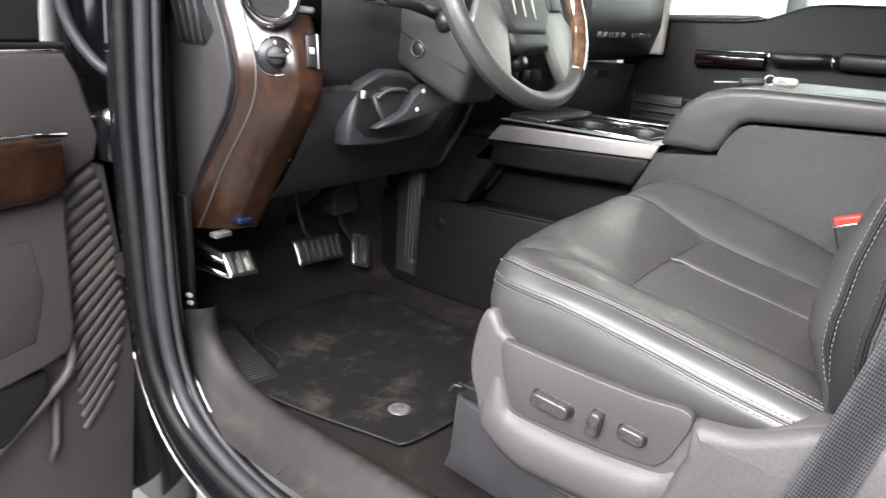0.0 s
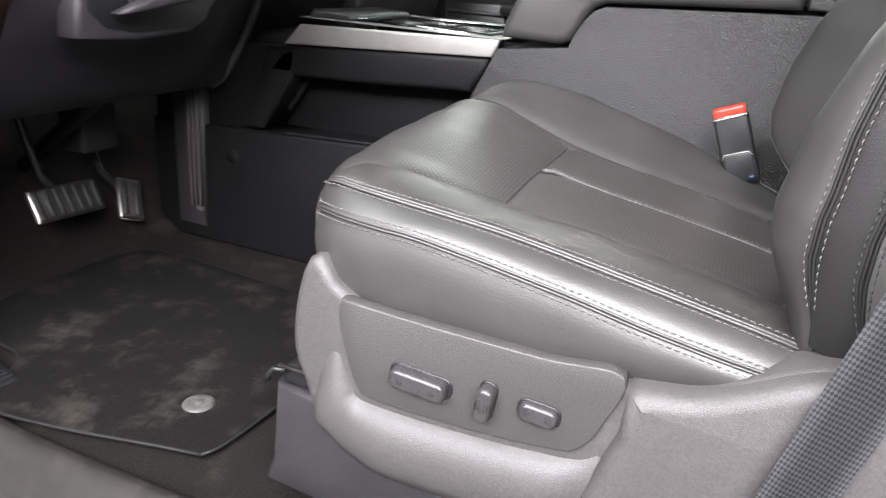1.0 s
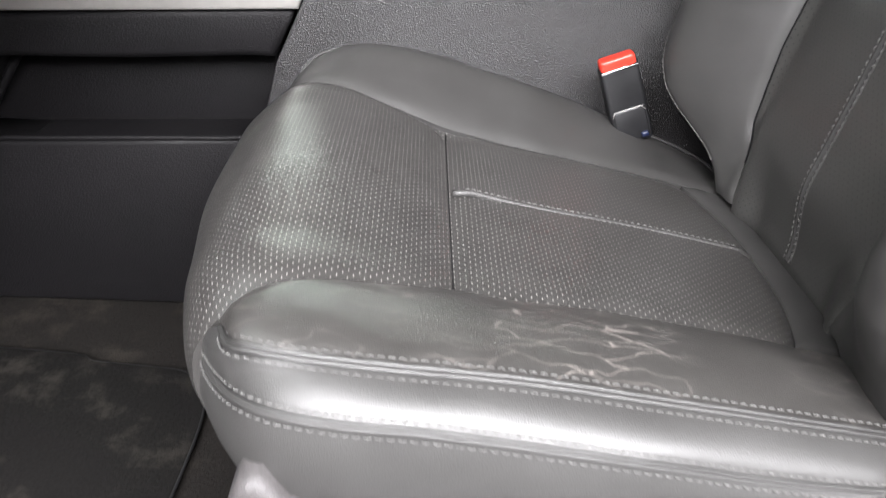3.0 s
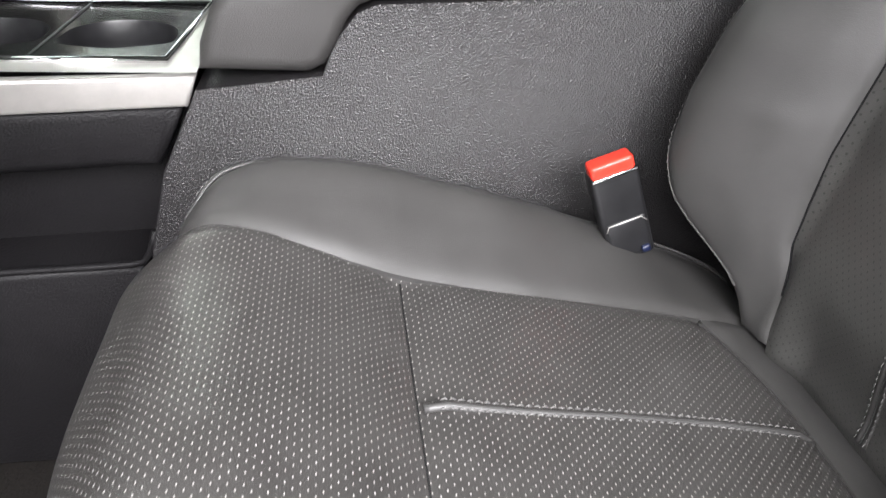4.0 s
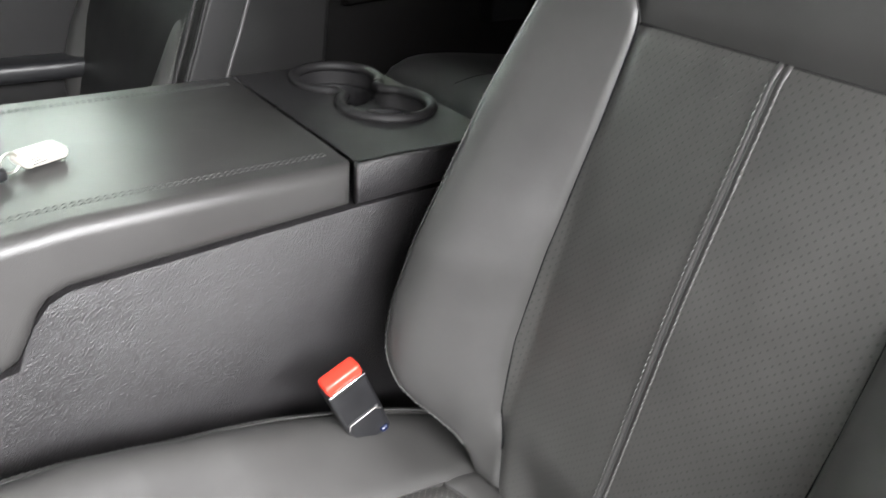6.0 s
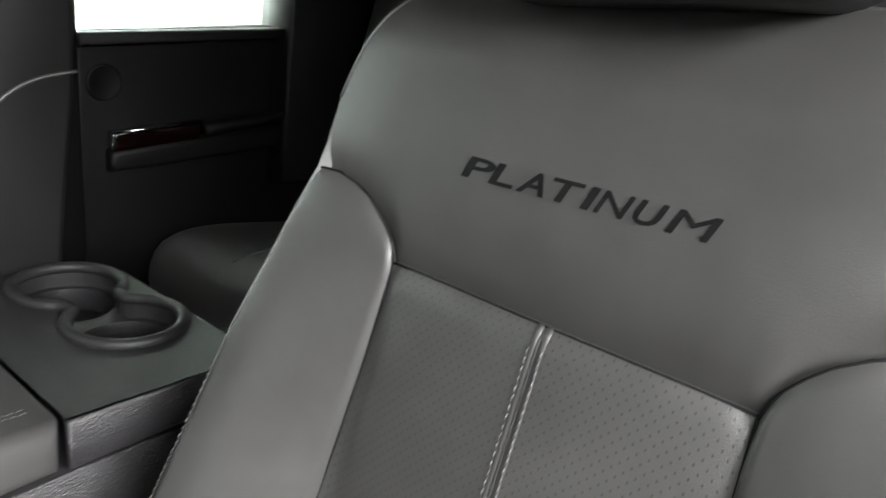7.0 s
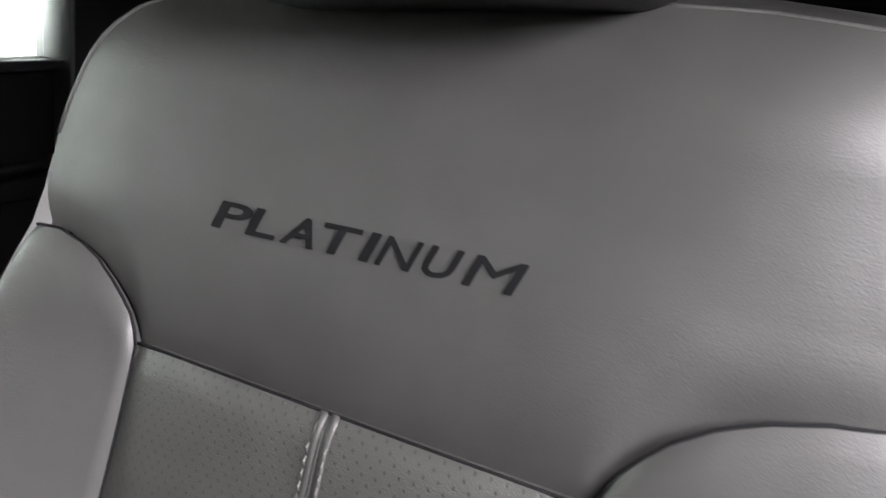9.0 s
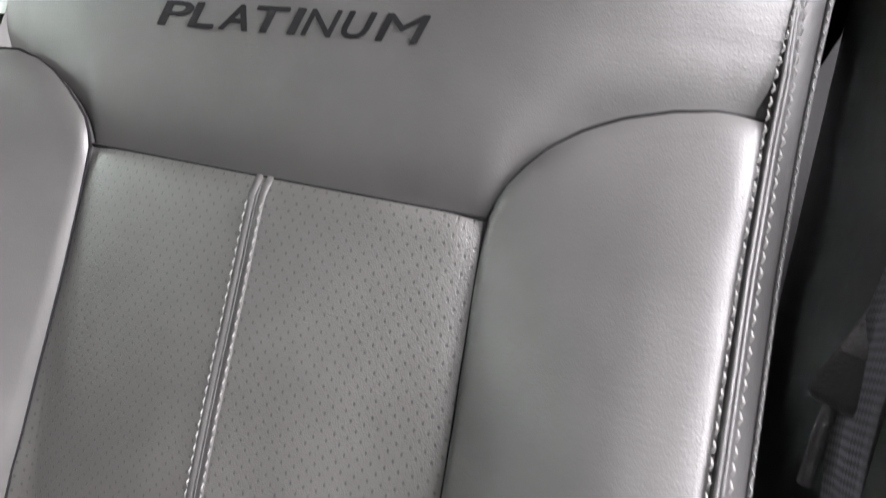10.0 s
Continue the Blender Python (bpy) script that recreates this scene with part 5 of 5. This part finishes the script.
# steering column and wheel
COLM = Matrix.Translation((-.20, .475, .63)) @ Matrix.Rotation(radians(22), 4, "Y")
part("column_shroud", rbox((-.12, -.062, -.055), (.10, .062, .075), .022, 4, COLM), DASH, dash, "grey plastic steering column shroud")
part("shroud_seam", tube([COLM @ Vector(p) for p in ((-.11, -.063, .01), (.09, -.063, .01))], .0012, 6), BLACK, dash)
part("tilt_button", lathe([(0, .006), (.010, .006), (.0135, .003), (.0135, -.004)], 24, Matrix.Translation((-.222, .412, .640)) @ Matrix.Rotation(radians(90), 4, "X")), BLACK, dash, "round black button")
part("button_ring", tube([(-.222 + .0145 * math.cos(a), .409, .640 + .0145 * math.sin(a)) for a in np.linspace(0, 6.283, 30)], .0016, 6), PLASTIC, dash)
part("ignition_lock", lathe([(0, .012), (.012, .012), (.018, .004), (.018, -.004)], 24, Matrix.Translation((-.165, .412, .690)) @ Matrix.Rotation(radians(90), 4, "X")), BLACK, dash)
part("stalk", tube([(-.18, .42, .70), (-.19, .35, .715), (-.20, .27, .725)], [.011, .009, .012], 10), BLACK, dash, "black turn signal stalk")
part("stalk_end", tube([(-.197, .29, .722), (-.203, .235, .728)], .0125, 12), CHROME, dash, "chrome stalk tip")
WM = Matrix.Translation((-.068, .487, .742)) @ Matrix.Rotation(radians(-25), 4, "Y")
rim = []
for a in np.linspace(0, 2 * math.pi, 72, endpoint=False):
    ring = []
    for b in np.linspace(0, 2 * math.pi, 15):
        rr = .191 + .0165 * math.cos(b)
        ring.append(WM @ Vector((.0195 * math.sin(b), rr * math.cos(a), rr * math.sin(a))))
    rim.append([tuple(v) for v in ring])
wheel = part("steering_wheel", grid(np.array(rim), closed_u=True), LEATHER_SIDE, dash, "dark leather steering wheel rim with worn varnish")
VARNISH = material("varnished_rim", (0.09, 0.052, 0.032), 0.12, coat=1.0, spread=.5, scale=50)
part("varnished_rim", tube([tuple(WM @ Vector((.003, .192 * math.cos(a), .192 * math.sin(a)))) for a in np.linspace(radians(-50), radians(12), 30)], .0188, 12), VARNISH, wheel, "glossy varnished part of the rim")
wpart = lambda name, bm, mt, label="": part(name, moved(bm, WM), mt, wheel, label)
wpart("hub", prism([(-.085, .10), (-.075, -.045), (-.05, -.075), (.05, -.075), (.075, -.045), (.085, .10)], 0, -.04, .012, .012, 3), DASH, "grey airbag cover")
wpart("spoke", prism([(.052, -.05), (.085, .02), (.16, -.06), (.12, -.145), (.075, -.165)], 0, -.016, .006, .006, 3), SPOKE, "satin silver spoke")
wpart("spoke", prism([(-.052, -.05), (-.085, .02), (-.16, -.06), (-.12, -.145), (-.085, -.150)], 0, -.016, .004, .006, 3), SPOKE, "satin silver spoke")
wpart("lower_cover", prism([(-.06, -.07), (-.05, -.10), (.05, -.10), (.06, -.07)], 0, -.035, .010, .01, 3), PLASTIC_DARK)
for k in range(3):
    wpart("hub_line", rbox((.0115, -.035 + .03 * k, -.045), (.0135, -.031 + .03 * k, .05), .0008, 1, Matrix.Rotation(radians(-6), 4, "X")), SATIN, "thin bright hub line")
wpart("wheel_switches", rbox((.0, .085, -.03), (.012, .125, .03), .004, 2), BLACK)
# centre stack and passenger side
part("center_tower", prism([(-.62, .42), (-.42, .42), (-.37, .50), (-.30, .62), (-.27, .80), (-.62, .84)], 1, .61, 1.12, .012), PLASTIC_DARK, dash, "dark center stack")
part("stack_trim", rbox((-.285, .64, .60), (-.262, .70, .78), .006), WOOD, dash)
part("radio_screen", rbox((-.282, .715, .640), (-.272, .800, .715), .003), RADIO, dash, "lit radio display")
for k in range(5):
    part("stack_button", rbox((-.305, .72 + .05 * k, .560), (-.285, .755 + .05 * k, .585), .004, 2), BLACK, dash)
for k in range(2):
    part("stack_knob", lathe([(0, .02), (.016, .02), (.02, .0)], 20, Matrix.Translation((-.285, .84 + .16 * k, .60)) @ Matrix.Rotation(radians(75), 4, "Y")), BLACK, dash)
part("passenger_panel", prism([(-.70, .60), (-.33, .60), (-.285, .625), (-.262, .70), (-.262, .80), (-.30, .84), (-.70, .84)], 1, 1.12, 1.60, .012, 3), DASH, dash, "grey passenger side dashboard")
for k, w in enumerate((.022, .022, .022, .022, .018, 0, .022, .022, .022, .020)):
    if w:
        part("embossed_mark", rbox((-.2625, 1.175 + .036 * k, .668), (-.2585, 1.175 + w + .036 * k, .682), .001, 1), PLASTIC, dash, "row of plain embossed marks")
part("glove_box", prism([(-.62, .36), (-.42, .36), (-.36, .42), (-.325, .585), (-.62, .59)], 1, 1.13, 1.59, .015, 3), PLASTIC_DARK, dash, "dark glove box door")
part("glove_latch", rbox((-.34, 1.32, .555), (-.325, 1.40, .575), .003), BLACK, dash)
part("dash_top", prism([(-1.05, .80), (-.28, .815), (-.26, .83), (-.30, .85), (-1.05, .87)], 1, .10, 1.60, .012), DASH, dash)
part("pillar_trim", rbox((-.35, 1.585, .62), (-.25, 1.62, .90), .01), PALE, dash)

# ---- cab shell ----
def structure(name, bm, mat, label, category):
    return tagged(part(name, bm, mat), label, category, kind="structure")


sill = thing("door_sill", "dusty grey plastic door sill with a scuff plate", "sill", kind="structure")
cs = spline([(-.50, .14), (-.49, .08), (-.455, .025), (-.39, -.02), (-.30, -.045), (-.20, -.055), (.0, -.055), (.5, -.05), (1.0, -.05)], 90)
sect = ((.012, .0), (.030, .006), (.046, .014), (.060, .030), (.074, .047), (.088, .055), (.100, .055), (.110, .044))
rows = []
tan = np.gradient(cs, axis=0)
for p, t in zip(cs, tan):
    nx = np.array((-t[1], t[0])) / np.linalg.norm(t)
    if nx[1] < 0:
        nx = -nx
    rows.append([(p[0] + nx[0] * (h + .012), y, p[1] + nx[1] * (h + .012)) for y, h in sect])
part("scuff_plate", grid(np.array(rows)), SILL, sill, "dusty dark grey plastic sill trim")
for k in range(9):
    part("scuff_rib", rbox((-.22 + k * .07, .018, -.0475), (-.214 + k * .07, .055, -.0375), .001, 1), SILL, sill)
seal = thing("door_seal", "dark grey ribbed rubber door weatherstrip", "door seal")
sp = spline([(-.40, .002, 1.05), (-.418, .002, .80), (-.430, .002, .66), (-.440, .002, .50), (-.437, .002, .33), (-.428, .002, .16), (-.405, .002, .06), (-.355, .002, -.010), (-.28, .002, -.052), (-.17, .002, -.078), (.0, .002, -.085), (.60, .002, -.085)], 160)
part("bulb", tube(sp + np.array((-.008, -.006, 0)), .0125, 12), RUBBER, seal, "round rubber seal bulb")
part("inner_lip", tube(sp + np.array((-.030, .016, 0)), .012, 10), BLACK, seal)
part("outer_lip", tube(sp + np.array((.006, .010, .004)), .007, 8), PLASTIC_DARK, seal)
part("edge_strip", tube(sp + np.array((-.034, -.026, -.004)), .0105, 10), TRIM_RUBBER, seal, "dark rubber edge strip")
jamb = thing("door_frame", "glossy black painted door frame", "door frame", kind="structure")
def offset_profile(d):
    t = np.gradient(sp[:, [0, 2]], axis=0)
    n = np.stack([-t[:, 1], t[:, 0]], 1)
    n /= np.linalg.norm(n, axis=1)[:, None]
    n = np.where((n[:, :1] > 0), -n, n)
    n[:, 1] = -np.abs(n[:, 1])
    return n * d
rows = []
for d, y in ((.0, .030), (.012, .012), (.02, -.008), (.028, -.022), (.045, -.026), (.052, -.034), (.066, -.036), (.075, .0), (.08, .05)):
    o = offset_profile(d)
    rows.append([(p[0] + q[0], y, p[2] + q[1]) for p, q in zip(sp, o)])
part("painted_flange", grid(np.array(rows)), PAINT, jamb, "glossy black painted flange")
o = offset_profile(.066)
part("flange_highlight", tube([(p[0] + q[0], -.040, p[2] + q[1]) for p, q in zip(sp[74:], o[74:])], .0026, 6), STEEL, jamb, "bright line drawn for the highlight on the paint")
part("hinge_pillar", rbox((-.82, .0, -.40), (-.72, .09, 1.0), .01), PAINT, jamb)
part("pillar_face", rbox((-.72, .06, -.40), (-.50, .082, 1.0), .004), PAINT, jamb)
part("check_strap", rbox((-.66, .02, .17), (-.60, .055, .215), .008), STEEL, jamb, "steel door check")
part("hinge", rbox((-.70, .01, .40), (-.62, .06, .49), .012), PAINT, jamb)
part("hinge_bolt", lathe([(0, .012), (.012, .012), (.02, .004), (.02, 0)], 8, Matrix.Translation((-.625, .03, .485)) @ Matrix.Rotation(radians(60), 4, "Y")), STEEL, jamb)
part("kick_trim", rbox((-.70, .075, .13), (-.475, .090, .36), .004), BLACK, jamb)
part("wire_clip", rbox((-.475, .066, .165), (-.462, .074, .172), .001, 1), PALE, jamb)
part("wire_clip", rbox((-.473, .066, .150), (-.460, .074, .157), .001, 1), PALE, jamb)
part("vent_duct", tube(spline([(-.70, -.02, .80), (-.69, -.01, .66), (-.65, .02, .58), (-.60, .05, .555)], 20), .010, 10), RUBBER, jamb, "rubber wiring boot")

structure("wall_firewall", rbox((-1.02, .05, -.1), (-.98, 1.68, .86), .0), BLACK, "black firewall ahead of the footwell", "wall")
structure("wall_rear", rbox((1.95, .0, -.1), (2.0, 1.72, 1.3), .0), SHADED_TRIM, "dark rear cab wall", "wall")
structure("ceiling", prism([(-.12, 1.24), (.2, 1.27), (1.95, 1.27), (1.95, 1.31), (-.15, 1.29)], 1, .0, 1.72, .0), HEADLINER, "light grey cloth headliner", "ceiling")
structure("pillar_b_driver", prism([(.80, -.3), (1.0, -.3), (.96, 1.28), (.84, 1.28)], 1, -.06, .055, .01), PLASTIC_DARK, "dark plastic pillar beside the driver seat", "pillar")
structure("wall_rear_driver", rbox((.99, -.05, -.1), (1.96, .06, 1.28), .01), PLASTIC_DARK, "dark closed rear door panel on the driver side", "door")
structure("pillar_b_passenger", prism([(.86, -.1), (1.0, -.1), (.975, 1.28), (.885, 1.28)], 1, 1.60, 1.70, .01), SHADED_TRIM, "dark plastic pillar between the passenger doors", "pillar")
structure("pillar_c_passenger", prism([(1.455, .5), (1.96, .5), (1.96, 1.28), (1.46, 1.28)], 1, 1.58, 1.70, .01), BLACK, "dark rear pillar trim", "pillar")
structure("pillar_a_passenger", prism([(-.62, .80), (-.52, .80), (.02, 1.28), (-.08, 1.28)], 1, 1.60, 1.70, .01), HEADLINER, "light windscreen pillar trim", "pillar")
structure("pillar_a_driver", prism([(-.62, .80), (-.52, .80), (.02, 1.28), (-.08, 1.28)], 1, .0, .09, .01), HEADLINER, "light windscreen pillar trim", "pillar")

pdoor = thing("passenger_door", "charcoal front passenger door with wood and chrome trim, closed", "car door")
part("door_panel", prism([(-.40, .05), (.855, .05), (.855, .792), (.20, .792), (.14, .786), (.08, .765), (.03, .746), (-.04, .735), (-.40, .722)], 1, 1.635, 1.70, .012, 3), SHADED_TRIM, pdoor, "charcoal door panel, darkened for the cabin's shade")
part("arm_ledge", rbox((-.16, 1.575, .470), (.80, 1.64, .505), .012, 3), BLACK, pdoor, "dark padded arm ledge")
part("wood_insert", prism([(-.15, .600), (.055, .608), (.055, .640), (-.15, .634)], 1, 1.600, 1.64, .006), SHADED_WOOD, pdoor, "wood door insert, darkened for shade")
part("chrome_strip", tube([(-.15, 1.60, .642), (.05, 1.60, .650), (.056, 1.60, .648)], .004, 8), CHROME, pdoor, "chrome strip")
part("pull_handle", tube(spline([(.07, 1.600, .640), (.10, 1.585, .640), (.19, 1.585, .645), (.225, 1.600, .646)], 20), .016, 10), BLACK, pdoor, "black pull handle")
for x in (.066, .232):
    part("handle_ring", tube([(x, 1.597, .641), (x + .012, 1.594, .641)], .0175, 12), CHROME, pdoor, "chrome handle collar")
part("handle_cap", rbox((.245, 1.585, .622), (.62, 1.64, .668), .014, 3), BLACK, pdoor)
part("sill_top", prism([(-.40, .722), (-.04, .735), (.03, .746), (.0, .752), (-.40, .735)], 1, 1.615, 1.645, .004), DASH, pdoor)
part("speaker_ribs", rbox((-.34, 1.62, .12), (-.15, 1.64, .50), .008), BLACK, pdoor)
for k in range(14):
    part("rib", rbox((-.33, 1.612, .14 + .025 * k), (-.16, 1.622, .15 + .025 * k), .003, 1), PLASTIC_DARK, pdoor)
rdoor = thing("rear_passenger_door", "dark rear passenger door with wood and chrome handle trim, closed", "car door")
part("door_panel", prism([(.99, .05), (1.80, .05), (1.80, .90), (1.45, .868), (.99, .826)], 1, 1.635, 1.70, .012, 3), SHADED_TRIM, rdoor, "charcoal door panel, darkened for the cabin's shade")
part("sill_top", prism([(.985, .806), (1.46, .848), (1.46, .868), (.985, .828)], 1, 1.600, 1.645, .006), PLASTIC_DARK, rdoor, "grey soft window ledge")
part("wood_insert", prism([(1.05, .600), (1.245, .618), (1.245, .656), (1.05, .640)], 1, 1.605, 1.64, .006), SHADED_WOOD, rdoor, "wood door insert, darkened for shade")
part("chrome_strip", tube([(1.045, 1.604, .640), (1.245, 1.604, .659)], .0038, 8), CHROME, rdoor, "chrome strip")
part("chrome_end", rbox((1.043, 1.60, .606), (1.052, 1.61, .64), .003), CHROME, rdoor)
part("pull_handle", tube(spline([(1.25, 1.600, .640), (1.35, 1.592, .655), (1.45, 1.60, .668), (1.56, 1.62, .678)], 24), [.017 - .0003 * k for k in range(24)], 12), SHADED_TRIM, rdoor, "dark pull handle")
part("arm_ledge", prism([(1.045, .560), (1.60, .600), (1.60, .655), (1.25, .622), (1.045, .602)], 1, 1.602, 1.64, .010, 3), SHADED_TRIM, rdoor, "dark padded arm ledge")
part("speaker", lathe([(0, .004), (.030, .004), (.034, .006), (.037, .0)], 28, Matrix.Translation((1.045, 1.634, .735)) @ Matrix.Rotation(radians(90), 4, "X")), SHADED_TRIM, rdoor, "round dark speaker grille")
part("lock_pin", tube([(.995, 1.63, .80), (.995, 1.63, .815)], .005, 8), PALE, rdoor)
for nm, x0, x1, z0 in (("window_1", -.45, .86, .74), ("window_2", .985, 1.456, .81)):
    w = structure(nm, rbox((x0, 1.664, z0), (x1, 1.668, 1.275), .0), GLASS, "clear side window glass", "window")
    w.visible_shadow = False
w = structure("window_3", prism([(-.62, .86), (-.615, .86), (-.03, 1.28), (-.035, 1.28)], 1, .09, 1.6, .0), GLASS, "clear windscreen glass", "window")
w.visible_shadow = False
structure("baseboard", rbox((1.0, 1.60, .0), (1.9, 1.64, .08), .006), BLACK, "black rear door sill", "sill")

# passenger seat is the same seat set across the console
pseat = copy_thing(seat, Matrix.Translation((-.090, .975, 0)))
tagged(pseat, "dark grey leather front passenger seat beyond the console", "car seat")
side = [(.44, .30), (.475, .45), (.508, .58), (.533, .65), (.552, .704), (.578, .768), (.606, .846), (.634, .915), (.662, .96), (.70, .978), (.735, .955), (.747, .90), (.742, .80), (.733, .72), (.724, .62), (.712, .48), (.70, .30)]
PB = pseat.matrix_basis.inverted()
part("back_side", moved(prism(side, 1, 1.100, 1.60, .010, 3), PB), DEEP_SHADE_LEATHER, pseat, "leather side and rear of the backrest, darkened for shade")
part("welt", moved(tube(spline([(.744, 1.0995, .832), (.705, 1.0990, .824), (.676, 1.0990, .811), (.653, 1.0990, .791), (.634, 1.0990, .760), (.613, 1.0990, .711), (.594, 1.0990, .658), (.570, 1.0990, .594), (.545, 1.0990, .51), (.52, 1.0990, .42)], 60), .0024, 8), PB), LEATHER_SIDE, pseat, "sewn welt round the side panel")
front = spline([(.444, 1.103, .31), (.479, 1.103, .45), (.512, 1.103, .58), (.537, 1.103, .65), (.556, 1.103, .704), (.582, 1.103, .768), (.610, 1.103, .846), (.637, 1.103, .912)], 60)
for dx, dy in ((0, -.001), (-.011, .009)):
    part("welt", moved(tube(front + np.array((dx, dy, 0)), .0030, 8), PB), SHADED_LEATHER, pseat)

bench = thing("rear_bench_seat", "dark leather rear bench seat", "car seat")
cush = []
for y in np.linspace(.20, 1.40, 60):
    e = min(1.0, min(abs(y - .20), abs(1.40 - y)) / .06)
    r = math.sqrt(max(0.0, 1 - (1 - e) ** 2))
    row = []
    for x, z in spline([(1.03, .30), (.995, .39), (.99, .45), (1.02, .503), (1.11, .515), (1.33, .49), (1.50, .47), (1.52, .40)], 30):
        row.append((1.27 + (x - 1.27) * (.93 + .07 * r), y, .38 + (z - .38) * (.55 + .45 * r)))
    cush.append(row)
part("bench_cushion", grid(np.array(cush)), LEATHER_SIDE, bench, "dark leather bench cushion")
for yy in (.84, 1.18):
    stitch_part(np.array([(x, yy, z + .001) for x, z in spline([(1.03, .507), (1.11, .516), (1.33, .491), (1.50, .471)], 20)]), np.array([(0, 0, 1.0)] * 20), bench, THREAD_DARK, r=.0015, length=.008)
part("bench_back", prism([(1.47, .40), (1.60, .40), (1.80, 1.02), (1.68, 1.05), (1.64, 1.02)], 1, .20, 1.50, .03, 4), LEATHER_SIDE, bench, "dark leather bench backrest")
part("bench_base", rbox((1.10, .22, .0), (1.55, 1.36, .33), .01), BLACK, bench)

# ---- the open driver door ----
door = thing("driver_door", "grey driver door standing open, with ribbed panel and burl wood pull", "car door")
DD = Vector((.30, -.954, 0))
DN = Vector((.954, .30, 0))
DM = Matrix(((DD.x, DN.x, 0, -.66), (DD.y, DN.y, 0, 0), (0, 0, 1, 0), (0, 0, 0, 1)))
dpart = lambda name, bm, mt, label="": part(name, moved(bm, DM), mt, door, label)
dpart("door_shell", prism([(-.055, -.46), (.95, -.46), (.98, .60), (.02, .60), (-.02, .45)], 1, -.14, -.028, .02), PAINT, "glossy black painted door shell")
dpart("upper_trim", prism([(.046, .600), (.95, .610), (.95, .36), (.105, .362), (.002, .405), (-.012, .45), (.02, .56)], 1, -.03, .012, .010, 3), DOOR_TRIM, "grey plastic upper door trim")
dpart("sail_panel", prism([(.082, .617), (.50, .622), (.50, .98), (.32, .98), (.072, .74)], 1, -.03, .004, .008, 3), DASH, "grey plastic mirror sail panel")
dpart("belt_line", prism([(.035, .605), (.95, .615), (.95, .63), (.04, .617)], 1, -.02, .006, .003), BLACK)
dpart("lower_trim", prism([(.000, .400), (.105, .355), (.95, .355), (.93, -.40), (-.02, -.40), (-.062, -.06), (-.048, .22), (-.026, .39)], 1, -.03, .002, .008, 3), DOOR_TRIM, "grey plastic lower door trim")
n = 18
for k in range(n):
    f = k / (n - 1)
    L = Vector((.099 - .014 * f, .0, .345 - .475 * f))
    R = Vector((.004 - .055 * f ** .6, .0, .385 - .40 * f))
    if k > 13:
        R = R.lerp(L, (k - 13) * .10)
    d = R - L
    m = Matrix.Translation((L + R) / 2 + Vector((0, .003, 0))) @ Matrix.Rotation(-math.atan2(d.z, d.x), 4, "Y")
    dpart("rib", rbox((-d.length / 2, -.004, -.0075), (d.length / 2, .006, .0075), .0035, 2, m), DOOR_TRIM)
dpart("wood_pull", prism([(.098, .462), (.17, .470), (.60, .48), (.60, .372), (.15, .362), (.096, .372)], 1, .005, .055, .018, 4), WOOD, "glossy brown burl wood door pull")
dpart("pull_bead", tube([(.10, .055, .470), (.17, .060, .478), (.50, .06, .486)], .005, 8), CHROME, "bright bead on the pull")
dpart("arm_panel", prism([(.088, .36), (.60, .36), (.60, .03), (.17, .05), (.112, .06), (.095, .10)], 1, .002, .030, .016, 4), DOOR_TRIM, "grey arm panel")
dpart("pocket_shadow", prism([(.17, .30), (.55, .30), (.55, .10), (.185, .11), (.155, .20)], 1, .020, .0315, .004), DOOR_TRIM)
dpart("map_pocket_shade", prism([(.175, .050), (.60, .075), (.60, -.07), (.26, -.05), (.175, .005)], 1, .0, .0335, .006), BLACK, "black sheet for the shaded map pocket opening")
dpart("pocket_edge", tube(spline([(.10, .012, .10), (.113, .020, .03), (.16, .022, -.005), (.24, .020, -.045), (.34, .018, -.10)], 24), .009, 8), DOOR_TRIM)
dpart("pocket_rib", tube([(.14, .010, .0), (.155, .010, -.12), (.17, .008, -.15)], .007, 8), DOOR_TRIM)

# ---- the workshop around the truck ----
structure("ground", rbox((-6, -6, -.82), (7, 6, -.72), .0), CONCRETE, "pale grey workshop floor", "floor")
structure("wall_far", rbox((-6, 4.6, -.72), (7, 4.7, 2.9), .0), WHITEWALL, "white panelled workshop wall", "wall")
structure("wall_near", rbox((-6, -6, -.72), (7, -5.9, 2.9), .0), GREYWALL, "grey workshop wall", "wall")
structure("wall_left", rbox((-6, -5.9, -.72), (-5.9, 4.6, 2.9), .0), WHITEWALL, "unseen white wall bouncing fill through the windscreen", "wall")
structure("wall_right", rbox((6.9, -5.9, -.72), (7, 4.6, 2.9), .0), GREYWALL, "grey workshop wall", "wall")
structure("wall_roof", rbox((-6, -6, 2.9), (7, 4.7, 3.0), .0), GREYWALL, "grey workshop roof", "roof")
for x in (-3.2, -1.9, -.6, .6, 1.9, 3.0, 4.2):
    p = thing("wall_post", "narrow dark metal wall post", "post", "posts along the wall")
    part("post", rbox((x - .05, 4.52, -.72), (x + .05, 4.598, 2.9), .004), PLASTIC_DARK if x < 1 else PALE, p)
for (x, y, z), aim, sx, sy, watts, tone in LAMPS:
    f = thing("unseen_fixture", "unseen white ceiling fixture added at a lamp", "light fixture", "ceiling lights")
    part("housing", rbox((x - sx / 2 - .05, y - sy / 2 - .05, 2.55), (x + sx / 2 + .05, y + sy / 2 + .05, 2.65), .01), WHITEWALL, f)
    part("hanger", rbox((x - .02, y - .02, 2.645), (x + .02, y + .02, 2.9), .002), STEEL, f)
